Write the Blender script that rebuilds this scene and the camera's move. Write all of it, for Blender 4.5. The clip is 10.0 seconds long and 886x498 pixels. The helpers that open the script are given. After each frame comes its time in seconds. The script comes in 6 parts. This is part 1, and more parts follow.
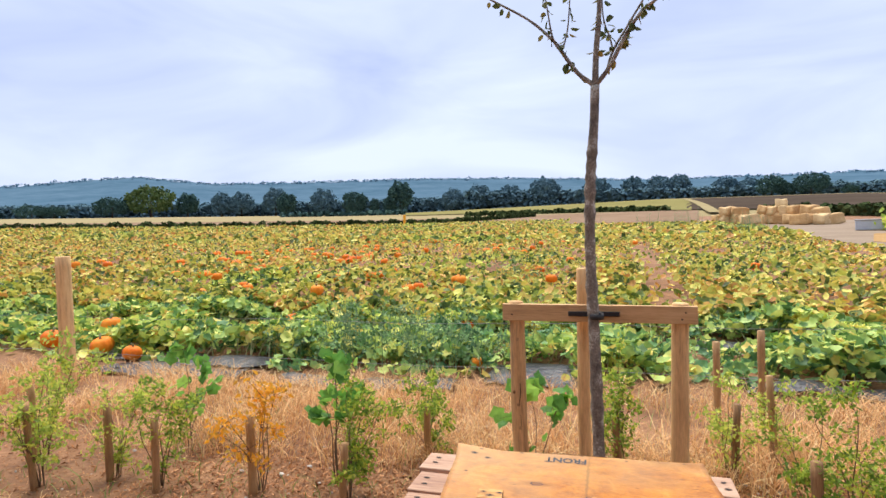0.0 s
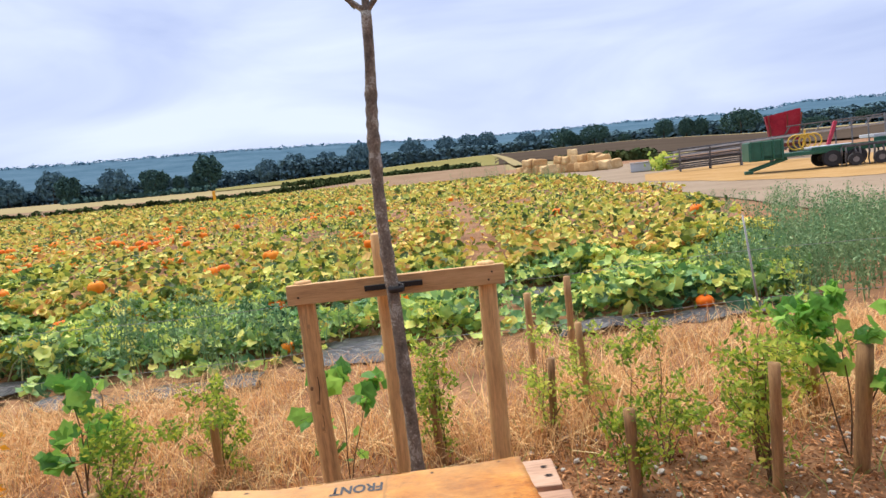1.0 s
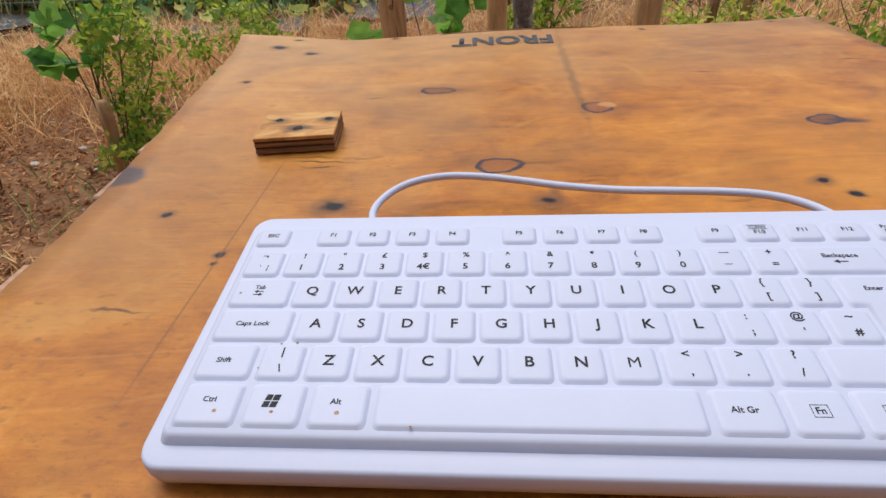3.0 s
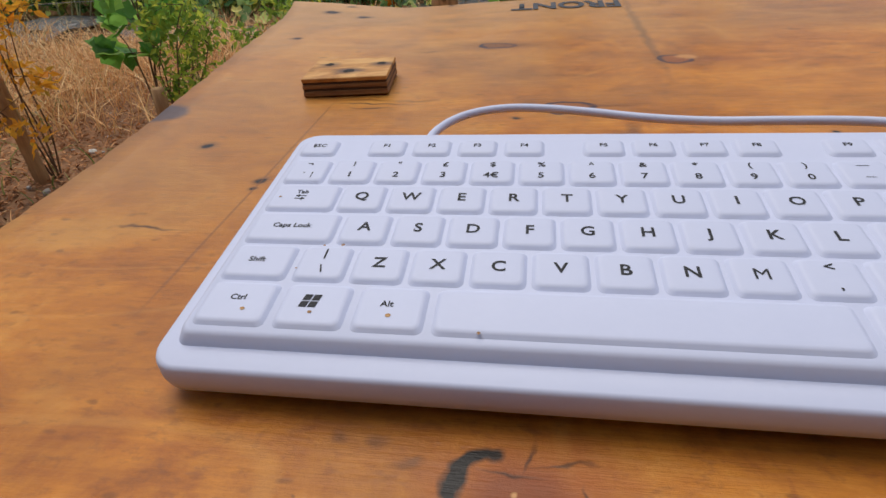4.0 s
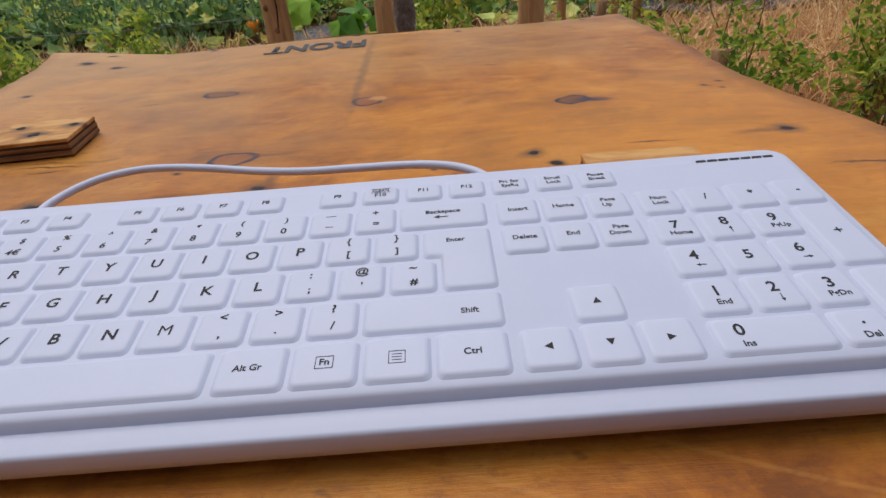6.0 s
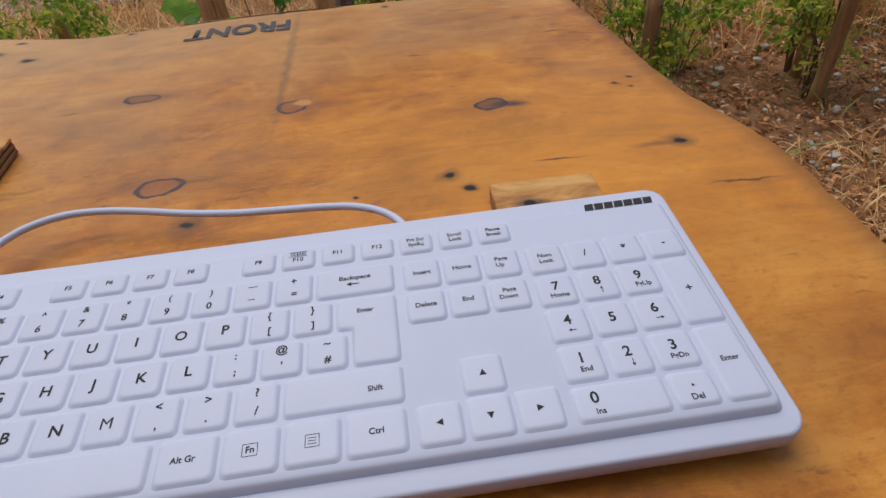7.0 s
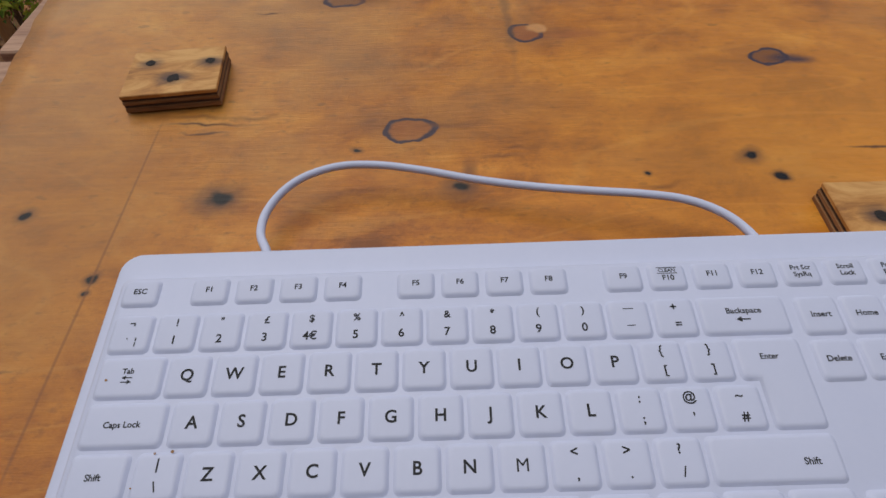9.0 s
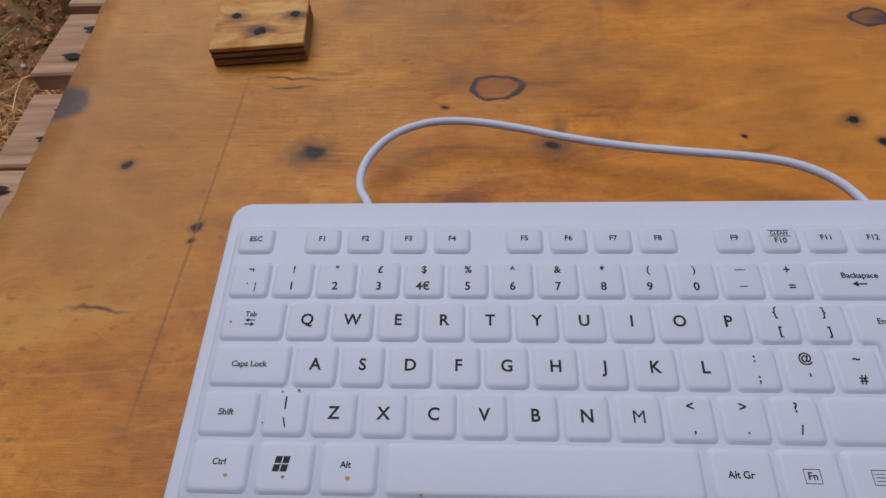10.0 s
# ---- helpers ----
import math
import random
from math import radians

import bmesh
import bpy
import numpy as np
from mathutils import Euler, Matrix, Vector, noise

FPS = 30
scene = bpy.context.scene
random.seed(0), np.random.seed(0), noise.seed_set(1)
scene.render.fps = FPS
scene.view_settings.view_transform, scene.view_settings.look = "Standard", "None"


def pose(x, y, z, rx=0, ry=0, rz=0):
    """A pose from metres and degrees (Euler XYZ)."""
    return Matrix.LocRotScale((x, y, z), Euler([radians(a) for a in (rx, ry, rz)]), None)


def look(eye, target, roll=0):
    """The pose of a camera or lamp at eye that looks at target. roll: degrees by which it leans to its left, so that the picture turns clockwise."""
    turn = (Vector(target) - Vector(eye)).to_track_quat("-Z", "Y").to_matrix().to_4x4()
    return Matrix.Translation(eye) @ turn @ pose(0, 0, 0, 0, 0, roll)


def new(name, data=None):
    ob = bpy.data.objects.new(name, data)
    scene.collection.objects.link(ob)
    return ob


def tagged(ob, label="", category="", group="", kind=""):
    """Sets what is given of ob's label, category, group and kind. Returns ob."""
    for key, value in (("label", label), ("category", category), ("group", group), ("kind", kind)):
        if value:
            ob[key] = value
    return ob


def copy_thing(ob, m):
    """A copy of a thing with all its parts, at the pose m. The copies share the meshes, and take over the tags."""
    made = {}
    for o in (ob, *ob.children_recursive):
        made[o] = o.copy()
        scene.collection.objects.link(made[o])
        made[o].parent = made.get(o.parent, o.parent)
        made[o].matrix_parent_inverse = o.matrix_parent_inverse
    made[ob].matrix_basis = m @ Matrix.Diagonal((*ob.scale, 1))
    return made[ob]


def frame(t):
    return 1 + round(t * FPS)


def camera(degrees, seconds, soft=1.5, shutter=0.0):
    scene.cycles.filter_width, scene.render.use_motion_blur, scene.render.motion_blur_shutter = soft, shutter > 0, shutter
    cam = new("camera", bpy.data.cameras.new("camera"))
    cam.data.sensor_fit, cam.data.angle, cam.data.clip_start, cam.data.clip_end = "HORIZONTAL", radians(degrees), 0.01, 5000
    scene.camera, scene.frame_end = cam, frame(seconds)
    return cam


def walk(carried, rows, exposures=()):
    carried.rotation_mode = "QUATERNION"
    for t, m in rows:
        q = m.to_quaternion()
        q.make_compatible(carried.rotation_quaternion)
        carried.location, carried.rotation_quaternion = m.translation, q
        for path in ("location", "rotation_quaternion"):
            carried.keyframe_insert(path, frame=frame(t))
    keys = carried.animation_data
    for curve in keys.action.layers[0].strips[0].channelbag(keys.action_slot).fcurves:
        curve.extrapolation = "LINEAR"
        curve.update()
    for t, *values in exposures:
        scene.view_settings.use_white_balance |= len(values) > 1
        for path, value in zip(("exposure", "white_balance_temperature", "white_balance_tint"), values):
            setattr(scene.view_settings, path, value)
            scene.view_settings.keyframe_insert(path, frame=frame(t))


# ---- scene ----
cam = camera(75.8, 10.0)
PATH = [
    (0, (0.227, -1.16, 1.302), (-0.333, 0.759, 1.237), -1.8),
    (0.5, (0.279, -0.945, 1.299), (0.209, 1.052, 1.202), -4.6),
    (1, (0.327, -0.703, 1.274), (0.358, 1.283, 1.046), -6.5),
    (1.5, (0.307, -0.519, 1.202), (0.298, 1.409, 0.670), -5.8),
    (1.7, (0.279, -0.452, 1.154), (0.247, 1.428, 0.474), -5.8),
    (1.8, (0.262, -0.417, 1.131), (0.221, 1.433, 0.374), -5.7),
    (2, (0.217, -0.35, 1.064), (0.179, 1.446, 0.185), -5.5),
    (2.5, (0.137, -0.242, 0.896), (0.032, 1.442, -0.177), -5.3),
    (3, (0.079, -0.192, 0.800), (-0.096, 1.451, -0.326), -4),
    (3.2, (0.064, -0.183, 0.783), (-0.15, 1.445, -0.358), -4.2),
    (4.3, (0.065, -0.188, 0.742), (-0.278, 1.478, -0.31), -4.9),
    (4.5, (0.081, -0.193, 0.743), (-0.277, 1.482, -0.29), -5.3),
    (5, (0.128, -0.197, 0.745), (-0.185, 1.494, -0.276), -5.9),
    (5.5, (0.174, -0.197, 0.75), (0.019, 1.515, -0.272), -4.9),
    (6, (0.23, -0.192, 0.763), (0.209, 1.504, -0.297), -4.9),
    (6.2, (0.245, -0.19, 0.767), (0.278, 1.501, -0.300), -5.1),
    (7.3, (0.258, -0.179, 0.848), (0.358, 1.28, -0.516), -5.1),
    (7.5, (0.253, -0.177, 0.857), (0.355, 1.238, -0.553), -4.8),
    (8, (0.221, -0.159, 0.868), (0.346, 1.187, -0.606), -3.4),
    (8.5, (0.165, -0.127, 0.864), (0.254, 1.168, -0.658), -2.4),
    (9, (0.106, -0.104, 0.855), (0.089, 1.135, -0.715), -2.5),
    (9.5, (0.067, -0.103, 0.853), (-0.01, 1.08, -0.758), -2.5),
    (10, (0.069, -0.11, 0.856), (-0.038, 1.032, -0.782), -4.5),
]
walk(cam, [(t, look(eye, target, roll)) for t, eye, target, roll in PATH],
     [(0.0, 0.72), (1.0, 0.68), (1.5, 0.64), (2.0, 0.58), (2.5, 0.12), (3.0, -0.04), (3.7, -0.22), (4.5, -0.35), (6.2, -0.38), (7.3, -0.50), (8.5, -0.66), (10.0, -0.76)])


# ---- sky and sun: bright, thinly overcast ----
scene.view_settings.exposure = 0.0
SUN_EL, SUN_AZ = 66.0, -30.0
world = bpy.data.worlds.new("overcast_sky")
scene.world = world
world.use_nodes = True
wn, wl = world.node_tree.nodes, world.node_tree.links
wn.clear()
w_out = wn.new("ShaderNodeOutputWorld")
w_bg = wn.new("ShaderNodeBackground")
w_sky = wn.new("ShaderNodeTexSky")
w_sky.sky_type = "NISHITA"
w_sky.sun_disc = False
w_sky.sun_elevation = radians(SUN_EL)
w_sky.sun_rotation = radians(SUN_AZ)
w_sky.air_density, w_sky.dust_density = 1.0, 2.0
w_co = wn.new("ShaderNodeTexCoord")
w_map = wn.new("ShaderNodeMapping")
w_map.inputs["Scale"].default_value = (1.2, 1.2, 4.5)
w_noise = wn.new("ShaderNodeTexNoise")
w_noise.inputs["Scale"].default_value = 1.6
w_noise.inputs["Detail"].default_value = 5.0
w_noise.inputs["Distortion"].default_value = 0.6
w_ramp = wn.new("ShaderNodeValToRGB")
w_ramp.color_ramp.elements[0].position = 0.30
w_ramp.color_ramp.elements[0].color = (4.7, 5.6, 8.6, 1)
w_ramp.color_ramp.elements[1].position = 0.68
w_ramp.color_ramp.elements[1].color = (7.6, 8.5, 10.6, 1)
w_mix = wn.new("ShaderNodeMixRGB")
w_mix.inputs[0].default_value = 0.93
w_bg.inputs["Strength"].default_value = 0.070
wl.new(w_co.outputs["Generated"], w_map.inputs["Vector"])
wl.new(w_map.outputs["Vector"], w_noise.inputs["Vector"])
wl.new(w_noise.outputs["Fac"], w_ramp.inputs["Fac"])
wl.new(w_sky.outputs["Color"], w_mix.inputs[1])
wl.new(w_ramp.outputs["Color"], w_mix.inputs[2])
wl.new(w_mix.outputs["Color"], w_bg.inputs["Color"])
wl.new(w_bg.outputs["Background"], w_out.inputs["Surface"])

sun = new("sun", bpy.data.lights.new("sun", "SUN"))
sun.data.energy = 2.9
sun.data.angle = radians(50)
sun.data.color = (1.0, 0.93, 0.82)
sun.matrix_world = pose(0, 0, 20, SUN_EL - 90, 0, -SUN_AZ)


# ---- materials ----
def mat_start(name, rough=0.7, metal=0.0):
    m = bpy.data.materials.new(name)
    m.use_nodes = True
    bsdf = m.node_tree.nodes["Principled BSDF"]
    bsdf.inputs["Roughness"].default_value = rough
    bsdf.inputs["Metallic"].default_value = metal
    return m, m.node_tree.nodes, m.node_tree.links, bsdf


def ramp(nodes, stops):
    r = nodes.new("ShaderNodeValToRGB")
    els = r.color_ramp.elements
    while len(els) < len(stops):
        els.new(0.5)
    for e, (p, c) in zip(els, stops):
        e.position, e.color = p, (*c, 1)
    return r


def mixed(nodes, links, fac, a, b, mode="MIX"):
    """A colour mix; fac, a and b are sockets or values."""
    n = nodes.new("ShaderNodeMixRGB")
    n.blend_type = mode
    for i, v in enumerate((fac, a, b)):
        if isinstance(v, bpy.types.NodeSocket):
            links.new(v, n.inputs[i])
        elif i == 0:
            n.inputs[0].default_value = v
        else:
            n.inputs[i].default_value = (*v, 1)
    return n.outputs["Color"]


def maths(nodes, links, op, a, b=0.0, clamp=False):
    n = nodes.new("ShaderNodeMath")
    n.operation, n.use_clamp = op, clamp
    for i, v in enumerate((a, b)):
        if isinstance(v, bpy.types.NodeSocket):
            links.new(v, n.inputs[i])
        else:
            n.inputs[i].default_value = v
    return n.outputs[0]


def noise_of(nodes, links, co, scale, detail=4.0, stretch=(1, 1, 1), rough=0.55, distortion=0.0):
    mp = nodes.new("ShaderNodeMapping")
    mp.inputs["Scale"].default_value = stretch
    links.new(co, mp.inputs["Vector"])
    n = nodes.new("ShaderNodeTexNoise")
    n.inputs["Scale"].default_value = scale
    n.inputs["Detail"].default_value = detail
    n.inputs["Roughness"].default_value = rough
    n.inputs["Distortion"].default_value = distortion
    links.new(mp.outputs["Vector"], n.inputs["Vector"])
    return n.outputs["Fac"]


def bumped(nodes, links, bsdf, height, strength, distance):
    b = nodes.new("ShaderNodeBump")
    b.inputs["Strength"].default_value = strength
    b.inputs["Distance"].default_value = distance
    links.new(height, b.inputs["Height"])
    links.new(b.outputs["Normal"], bsdf.inputs["Normal"])


def surface(name, stops, scale, rough=0.75, bump=0.4, dist=0.003, fine=6.0, stretch=(1, 1, 1), metal=0.0, by="Object", vary=0.0, spec=None):
    """A surface whose colour wanders over two scales of noise; vary: how much single objects differ."""
    m, nodes, links, bsdf = mat_start(name, rough, metal)
    if spec is not None:
        bsdf.inputs["Specular IOR Level"].default_value = spec
    if by == "Position":
        co = nodes.new("ShaderNodeNewGeometry").outputs["Position"]
    else:
        co = nodes.new("ShaderNodeTexCoord").outputs[by]
    big = noise_of(nodes, links, co, scale, 3.0, stretch)
    small = noise_of(nodes, links, co, scale * fine, 5.0, stretch)
    both = maths(nodes, links, "ADD", maths(nodes, links, "MULTIPLY", big, 0.6), maths(nodes, links, "MULTIPLY", small, 0.4))
    if vary:
        rnd = nodes.new("ShaderNodeObjectInfo").outputs["Random"]
        both = maths(nodes, links, "ADD", both, maths(nodes, links, "MULTIPLY", maths(nodes, links, "SUBTRACT", rnd, 0.5), vary))
    r = ramp(nodes, stops)
    links.new(both, r.inputs["Fac"])
    links.new(r.outputs["Color"], bsdf.inputs["Base Color"])
    bumped(nodes, links, bsdf, small, bump, dist)
    return m


def leafy(name, stops, rough=0.6, patch=None, patch_scale=0.25, through_light=0.25):
    """Foliage whose single leaves differ; patch: a second ramp that takes over in patches of the ground."""
    m, nodes, links, bsdf = mat_start(name, rough)
    geo = nodes.new("ShaderNodeNewGeometry")
    co = geo.outputs["Position"]
    fine = noise_of(nodes, links, co, 14.0, 3.0)
    val = maths(nodes, links, "ADD", maths(nodes, links, "MULTIPLY", geo.outputs["Random Per Island"], 0.72), maths(nodes, links, "MULTIPLY", fine, 0.28))
    r = ramp(nodes, stops)
    links.new(val, r.inputs["Fac"])
    col = r.outputs["Color"]
    if patch:
        r2 = ramp(nodes, patch)
        links.new(val, r2.inputs["Fac"])
        big = noise_of(nodes, links, co, patch_scale, 3.0)
        sharp = ramp(nodes, [(0.34, (0, 0, 0)), (0.54, (1, 1, 1))])
        links.new(big, sharp.inputs["Fac"])
        col = mixed(nodes, links, sharp.outputs["Color"], col, r2.outputs["Color"])
    links.new(col, bsdf.inputs["Base Color"])
    bsdf.inputs["Specular IOR Level"].default_value = 0.3 if through_light else 0.05
    if through_light:
        tr = nodes.new("ShaderNodeBsdfTranslucent")
        links.new(col, tr.inputs["Color"])
        mx = nodes.new("ShaderNodeMixShader")
        mx.inputs[0].default_value = through_light
        out = nodes["Material Output"]
        links.new(bsdf.outputs[0], mx.inputs[1])
        links.new(tr.outputs[0], mx.inputs[2])
        links.new(mx.outputs[0], out.inputs["Surface"])
    return m


TABLE = 0.617     # top of the plywood


def plywood_sheet_mat():
    """Weathered orange-brown plywood with its own knots, holes, stains and cracks."""
    m, nodes, links, bsdf = mat_start("weathered_plywood", 0.5)
    co = nodes.new("ShaderNodeTexCoord").outputs["Object"]
    sep = nodes.new("ShaderNodeSeparateXYZ")
    # edges of the stains wander a little
    nz = nodes.new("ShaderNodeTexNoise")
    nz.inputs["Scale"].default_value = 55.0
    nz.inputs["Detail"].default_value = 3.0
    links.new(co, nz.inputs["Vector"])
    sub = nodes.new("ShaderNodeVectorMath")
    sub.operation = "SUBTRACT"
    links.new(nz.outputs["Color"], sub.inputs[0])
    sub.inputs[1].default_value = (0.5, 0.5, 0.5)
    sc = nodes.new("ShaderNodeVectorMath")
    sc.operation = "SCALE"
    sc.inputs["Scale"].default_value = 0.012
    links.new(sub.outputs[0], sc.inputs[0])
    add = nodes.new("ShaderNodeVectorMath")
    links.new(co, add.inputs[0])
    links.new(sc.outputs[0], add.inputs[1])
    wob = add.outputs[0]
    links.new(wob, sep.inputs[0])

    grain = noise_of(nodes, links, co, 24.0, 10.0, (0.42, 2.0, 1), 0.72, 0.7)
    figure = noise_of(nodes, links, co, 4.2, 6.0, (0.9, 1.3, 1), 0.58, 1.2)
    mottle = noise_of(nodes, links, co, 16.0, 10.0, (1.0, 1.2, 1), 0.78, 0.3)
    fibre = noise_of(nodes, links, co, 260.0, 5.0, (0.13, 1.5, 1), 0.7)
    cloud = noise_of(nodes, links, co, 4.2, 6.0, (1, 1.3, 1), 0.62)
    tone = maths(nodes, links, "ADD", maths(nodes, links, "MULTIPLY", grain, 0.22), maths(nodes, links, "ADD", maths(nodes, links, "MULTIPLY", figure, 0.36), maths(nodes, links, "MULTIPLY", mottle, 0.42)))
    r = ramp(nodes, [(0.41, (0.22, 0.064, 0.008)), (0.46, (0.42, 0.130, 0.012)), (0.52, (0.58, 0.208, 0.020)), (0.58, (0.70, 0.305, 0.048))])
    links.new(tone, r.inputs["Fac"])
    fr = ramp(nodes, [(0.50, (0, 0, 0)), (0.66, (1, 1, 1))])
    links.new(fibre, fr.inputs["Fac"])
    col = mixed(nodes, links, maths(nodes, links, "MULTIPLY", fr.outputs["Color"], 0.17), r.outputs["Color"], (0.20, 0.060, 0.012))
    # growth rings cut by the veneer knife: thin wandering lines
    field = noise_of(nodes, links, co, 2.6, 2.0, (0.55, 1.7, 1), 0.45, 0.5)
    ring = maths(nodes, links, "SINE", maths(nodes, links, "MULTIPLY", field, 95.0))
    rl = ramp(nodes, [(0.965, (0, 0, 0)), (0.999, (1, 1, 1))])
    links.new(ring, rl.inputs["Fac"])
    col = mixed(nodes, links, maths(nodes, links, "MULTIPLY", maths(nodes, links, "MULTIPLY", rl.outputs["Color"], cloud), 0.38), col, (0.80, 0.40, 0.09))
    pore = ramp(nodes, [(0.54, (0, 0, 0)), (0.70, (1, 1, 1))])
    links.new(noise_of(nodes, links, co, 190.0, 4.0, (0.7, 1.2, 1), 0.7), pore.inputs["Fac"])
    col = mixed(nodes, links, maths(nodes, links, "MULTIPLY", pore.outputs["Color"], 0.55), col, (0.22, 0.070, 0.014))
    speck = ramp(nodes, [(0.67, (0, 0, 0)), (0.73, (1, 1, 1))])
    links.new(noise_of(nodes, links, co, 110.0, 2.0, (0.6, 1.2, 1), 0.5), speck.inputs["Fac"])
    col = mixed(nodes, links, maths(nodes, links, "MULTIPLY", speck.outputs["Color"], 0.5), col, (0.09, 0.03, 0.010))
    # greyed, bleached places and painted sky sheen, mostly toward far left and far edge
    far = maths(nodes, links, "MULTIPLY", maths(nodes, links, "SUBTRACT", sep.outputs["Y"], 0.12), 0.9)
    left = maths(nodes, links, "MULTIPLY", sep.outputs["X"], -0.55)
    bias = maths(nodes, links, "ADD", maths(nodes, links, "ADD", far, left), cloud)
    br = ramp(nodes, [(0.46, (0, 0, 0)), (0.92, (0.72, 0.72, 0.72))])
    links.new(bias, br.inputs["Fac"])
    col = mixed(nodes, links, br.outputs["Color"], col, (0.62, 0.37, 0.155))
    dirt = ramp(nodes, [(0.47, (0, 0, 0)), (0.66, (0.9, 0.9, 0.9))])
    links.new(noise_of(nodes, links, co, 4.6, 6.0, (0.8, 1.2, 1), 0.65), dirt.inputs["Fac"])
    col = mixed(nodes, links, maths(nodes, links, "MULTIPLY", dirt.outputs["Color"], 0.5), col, (0.17, 0.065, 0.022))

    def blot(x, y, rx, ry, inner, outer):
        """1 within inner, 0 beyond outer, in units of the ellipse's half axes."""
        dx = maths(nodes, links, "DIVIDE", maths(nodes, links, "SUBTRACT", sep.outputs["X"], x), rx)
        dy = maths(nodes, links, "DIVIDE", maths(nodes, links, "SUBTRACT", sep.outputs["Y"], y), ry)
        d = maths(nodes, links, "SQRT", maths(nodes, links, "ADD", maths(nodes, links, "MULTIPLY", dx, dx), maths(nodes, links, "MULTIPLY", dy, dy)))
        mr = nodes.new("ShaderNodeMapRange")
        links.new(d, mr.inputs["Value"])
        mr.inputs["From Min"].default_value, mr.inputs["From Max"].default_value = inner, outer
        mr.inputs["To Min"].default_value, mr.inputs["To Max"].default_value = 1.0, 0.0
        return mr.outputs[0]

    def paint(col, fac, colour, amount=1.0):
        return mixed(nodes, links, maths(nodes, links, "MULTIPLY", fac, amount), col, colour)

    BROWN, INK, BLACK, RED, GREY = (0.20, 0.075, 0.022), (0.055, 0.035, 0.045), (0.012, 0.010, 0.009), (0.32, 0.09, 0.03), (0.10, 0.085, 0.09)
    # a lighter orange stretch and a duller, browner one
    col = paint(col, blot(0.40, 0.16, 0.34, 0.26, 0.1, 1.0), (0.80, 0.335, 0.042), 0.5)
    col = paint(col, blot(-0.10, 0.12, 0.16, 0.22, 0.1, 1.0), (0.38, 0.175, 0.045), 0.45)
    # knots: a ring, and what lies inside it
    for x, y, rx, ry, inside, amount in ((0.084, 0.183, 0.019, 0.0125, RED, 0.35), (0.170, 0.290, 0.0145, 0.0125, RED, 0.5),
                                         (0.336, 0.246, 0.0150, 0.0110, BROWN, 0.8), (0.028, 0.346, 0.0190, 0.0090, BROWN, 0.55)):
        col = paint(col, blot(x, y, rx * 2.6, ry * 2.4, 0.2, 1.0), BROWN, 0.45)
        disc = blot(x, y, rx, ry, 0.92, 1.0)
        hole = blot(x, y, rx, ry, 0.66, 0.80)
        col = paint(col, hole, inside, amount)
        col = paint(col, maths(nodes, links, "SUBTRACT", disc, hole, True), INK, 1.0)
    col = paint(col, blot(0.350, 0.243, 0.020, 0.0075, 0.3, 1.0), INK, 0.9)
    for x, y, half in ((-0.055, 0.203, 0.034), (-0.040, 0.195, 0.028), (-0.020, 0.201, 0.022), (0.140, 0.156, 0.020), (0.150, 0.163, 0.014), (0.230, 0.125, 0.016)):
        col = paint(col, blot(x, y, half, 0.0030, 0.1, 1.0), (0.13, 0.045, 0.014), 0.6)
    col = paint(col, blot(0.180, 0.296, 0.009, 0.007, 0.6, 1.0), (0.62, 0.30, 0.10), 0.9)
    col = paint(col, blot(0.110, 0.186, 0.030, 0.004, 0.1, 1.0), BROWN, 0.7)
    col = paint(col, blot(0.205, 0.287, 0.030, 0.009, 0.1, 1.0), RED, 0.5)
    col = paint(col, blot(0.052, 0.346, 0.040, 0.012, 0.1, 1.0), BROWN, 0.5)
    # the large knot by the near edge: a reddish disc, rays, and a torn black crescent
    col = paint(col, blot(0.066, -0.102, 0.034, 0.026, 0.3, 1.0), (0.34, 0.085, 0.018), 0.85)
    col = paint(col, blot(0.063, -0.102, 0.017, 0.015, 0.5, 1.0), (0.17, 0.04, 0.014), 0.6)
    col = paint(col, maths(nodes, links, "SUBTRACT", blot(0.0525, -0.0985, 0.0095, 0.0125, 0.90, 1.04), blot(0.0585, -0.1015, 0.0118, 0.0140, 0.88, 1.02), True), BLACK, 1.0)
    col = paint(col, blot(0.0555, -0.0885, 0.0035, 0.0026, 0.4, 1.0), BLACK, 0.95)
    col = paint(col, blot(0.0610, -0.1000, 0.0014, 0.0014, 0.4, 1.0), (0.60, 0.32, 0.12), 0.9)
    for x, y, half, thick in ((0.060, -0.094, 0.010, 0.0009), (0.066, -0.103, 0.012, 0.0007), (0.074, -0.090, 0.011, 0.0007), (0.056, -0.108, 0.0008, 0.006), (0.070, -0.106, 0.0007, 0.006), (0.079, -0.099, 0.0007, 0.005), (0.064, -0.088, 0.0007, 0.005)):
        col = paint(col, blot(x, y, half, thick, 0.2, 1.0), BLACK, 0.7)
    for x, y, half, thick in ((0.128, -0.098, 0.0016, 0.012), (0.135, -0.101, 0.0012, 0.010)):
        col = paint(col, blot(x, y, half, thick, 0.2, 1.0), (0.26, 0.07, 0.02), 0.7)
    for x, y, rx, ry in ((0.012, -0.088, 0.004, 0.0025), (0.024, -0.087, 0.004, 0.0025), (0.034, -0.094, 0.006, 0.0018), (0.005, -0.108, 0.001, 0.001)):
        col = paint(col, blot(x, y, rx, ry, 0.3, 1.0), BROWN, 0.85)
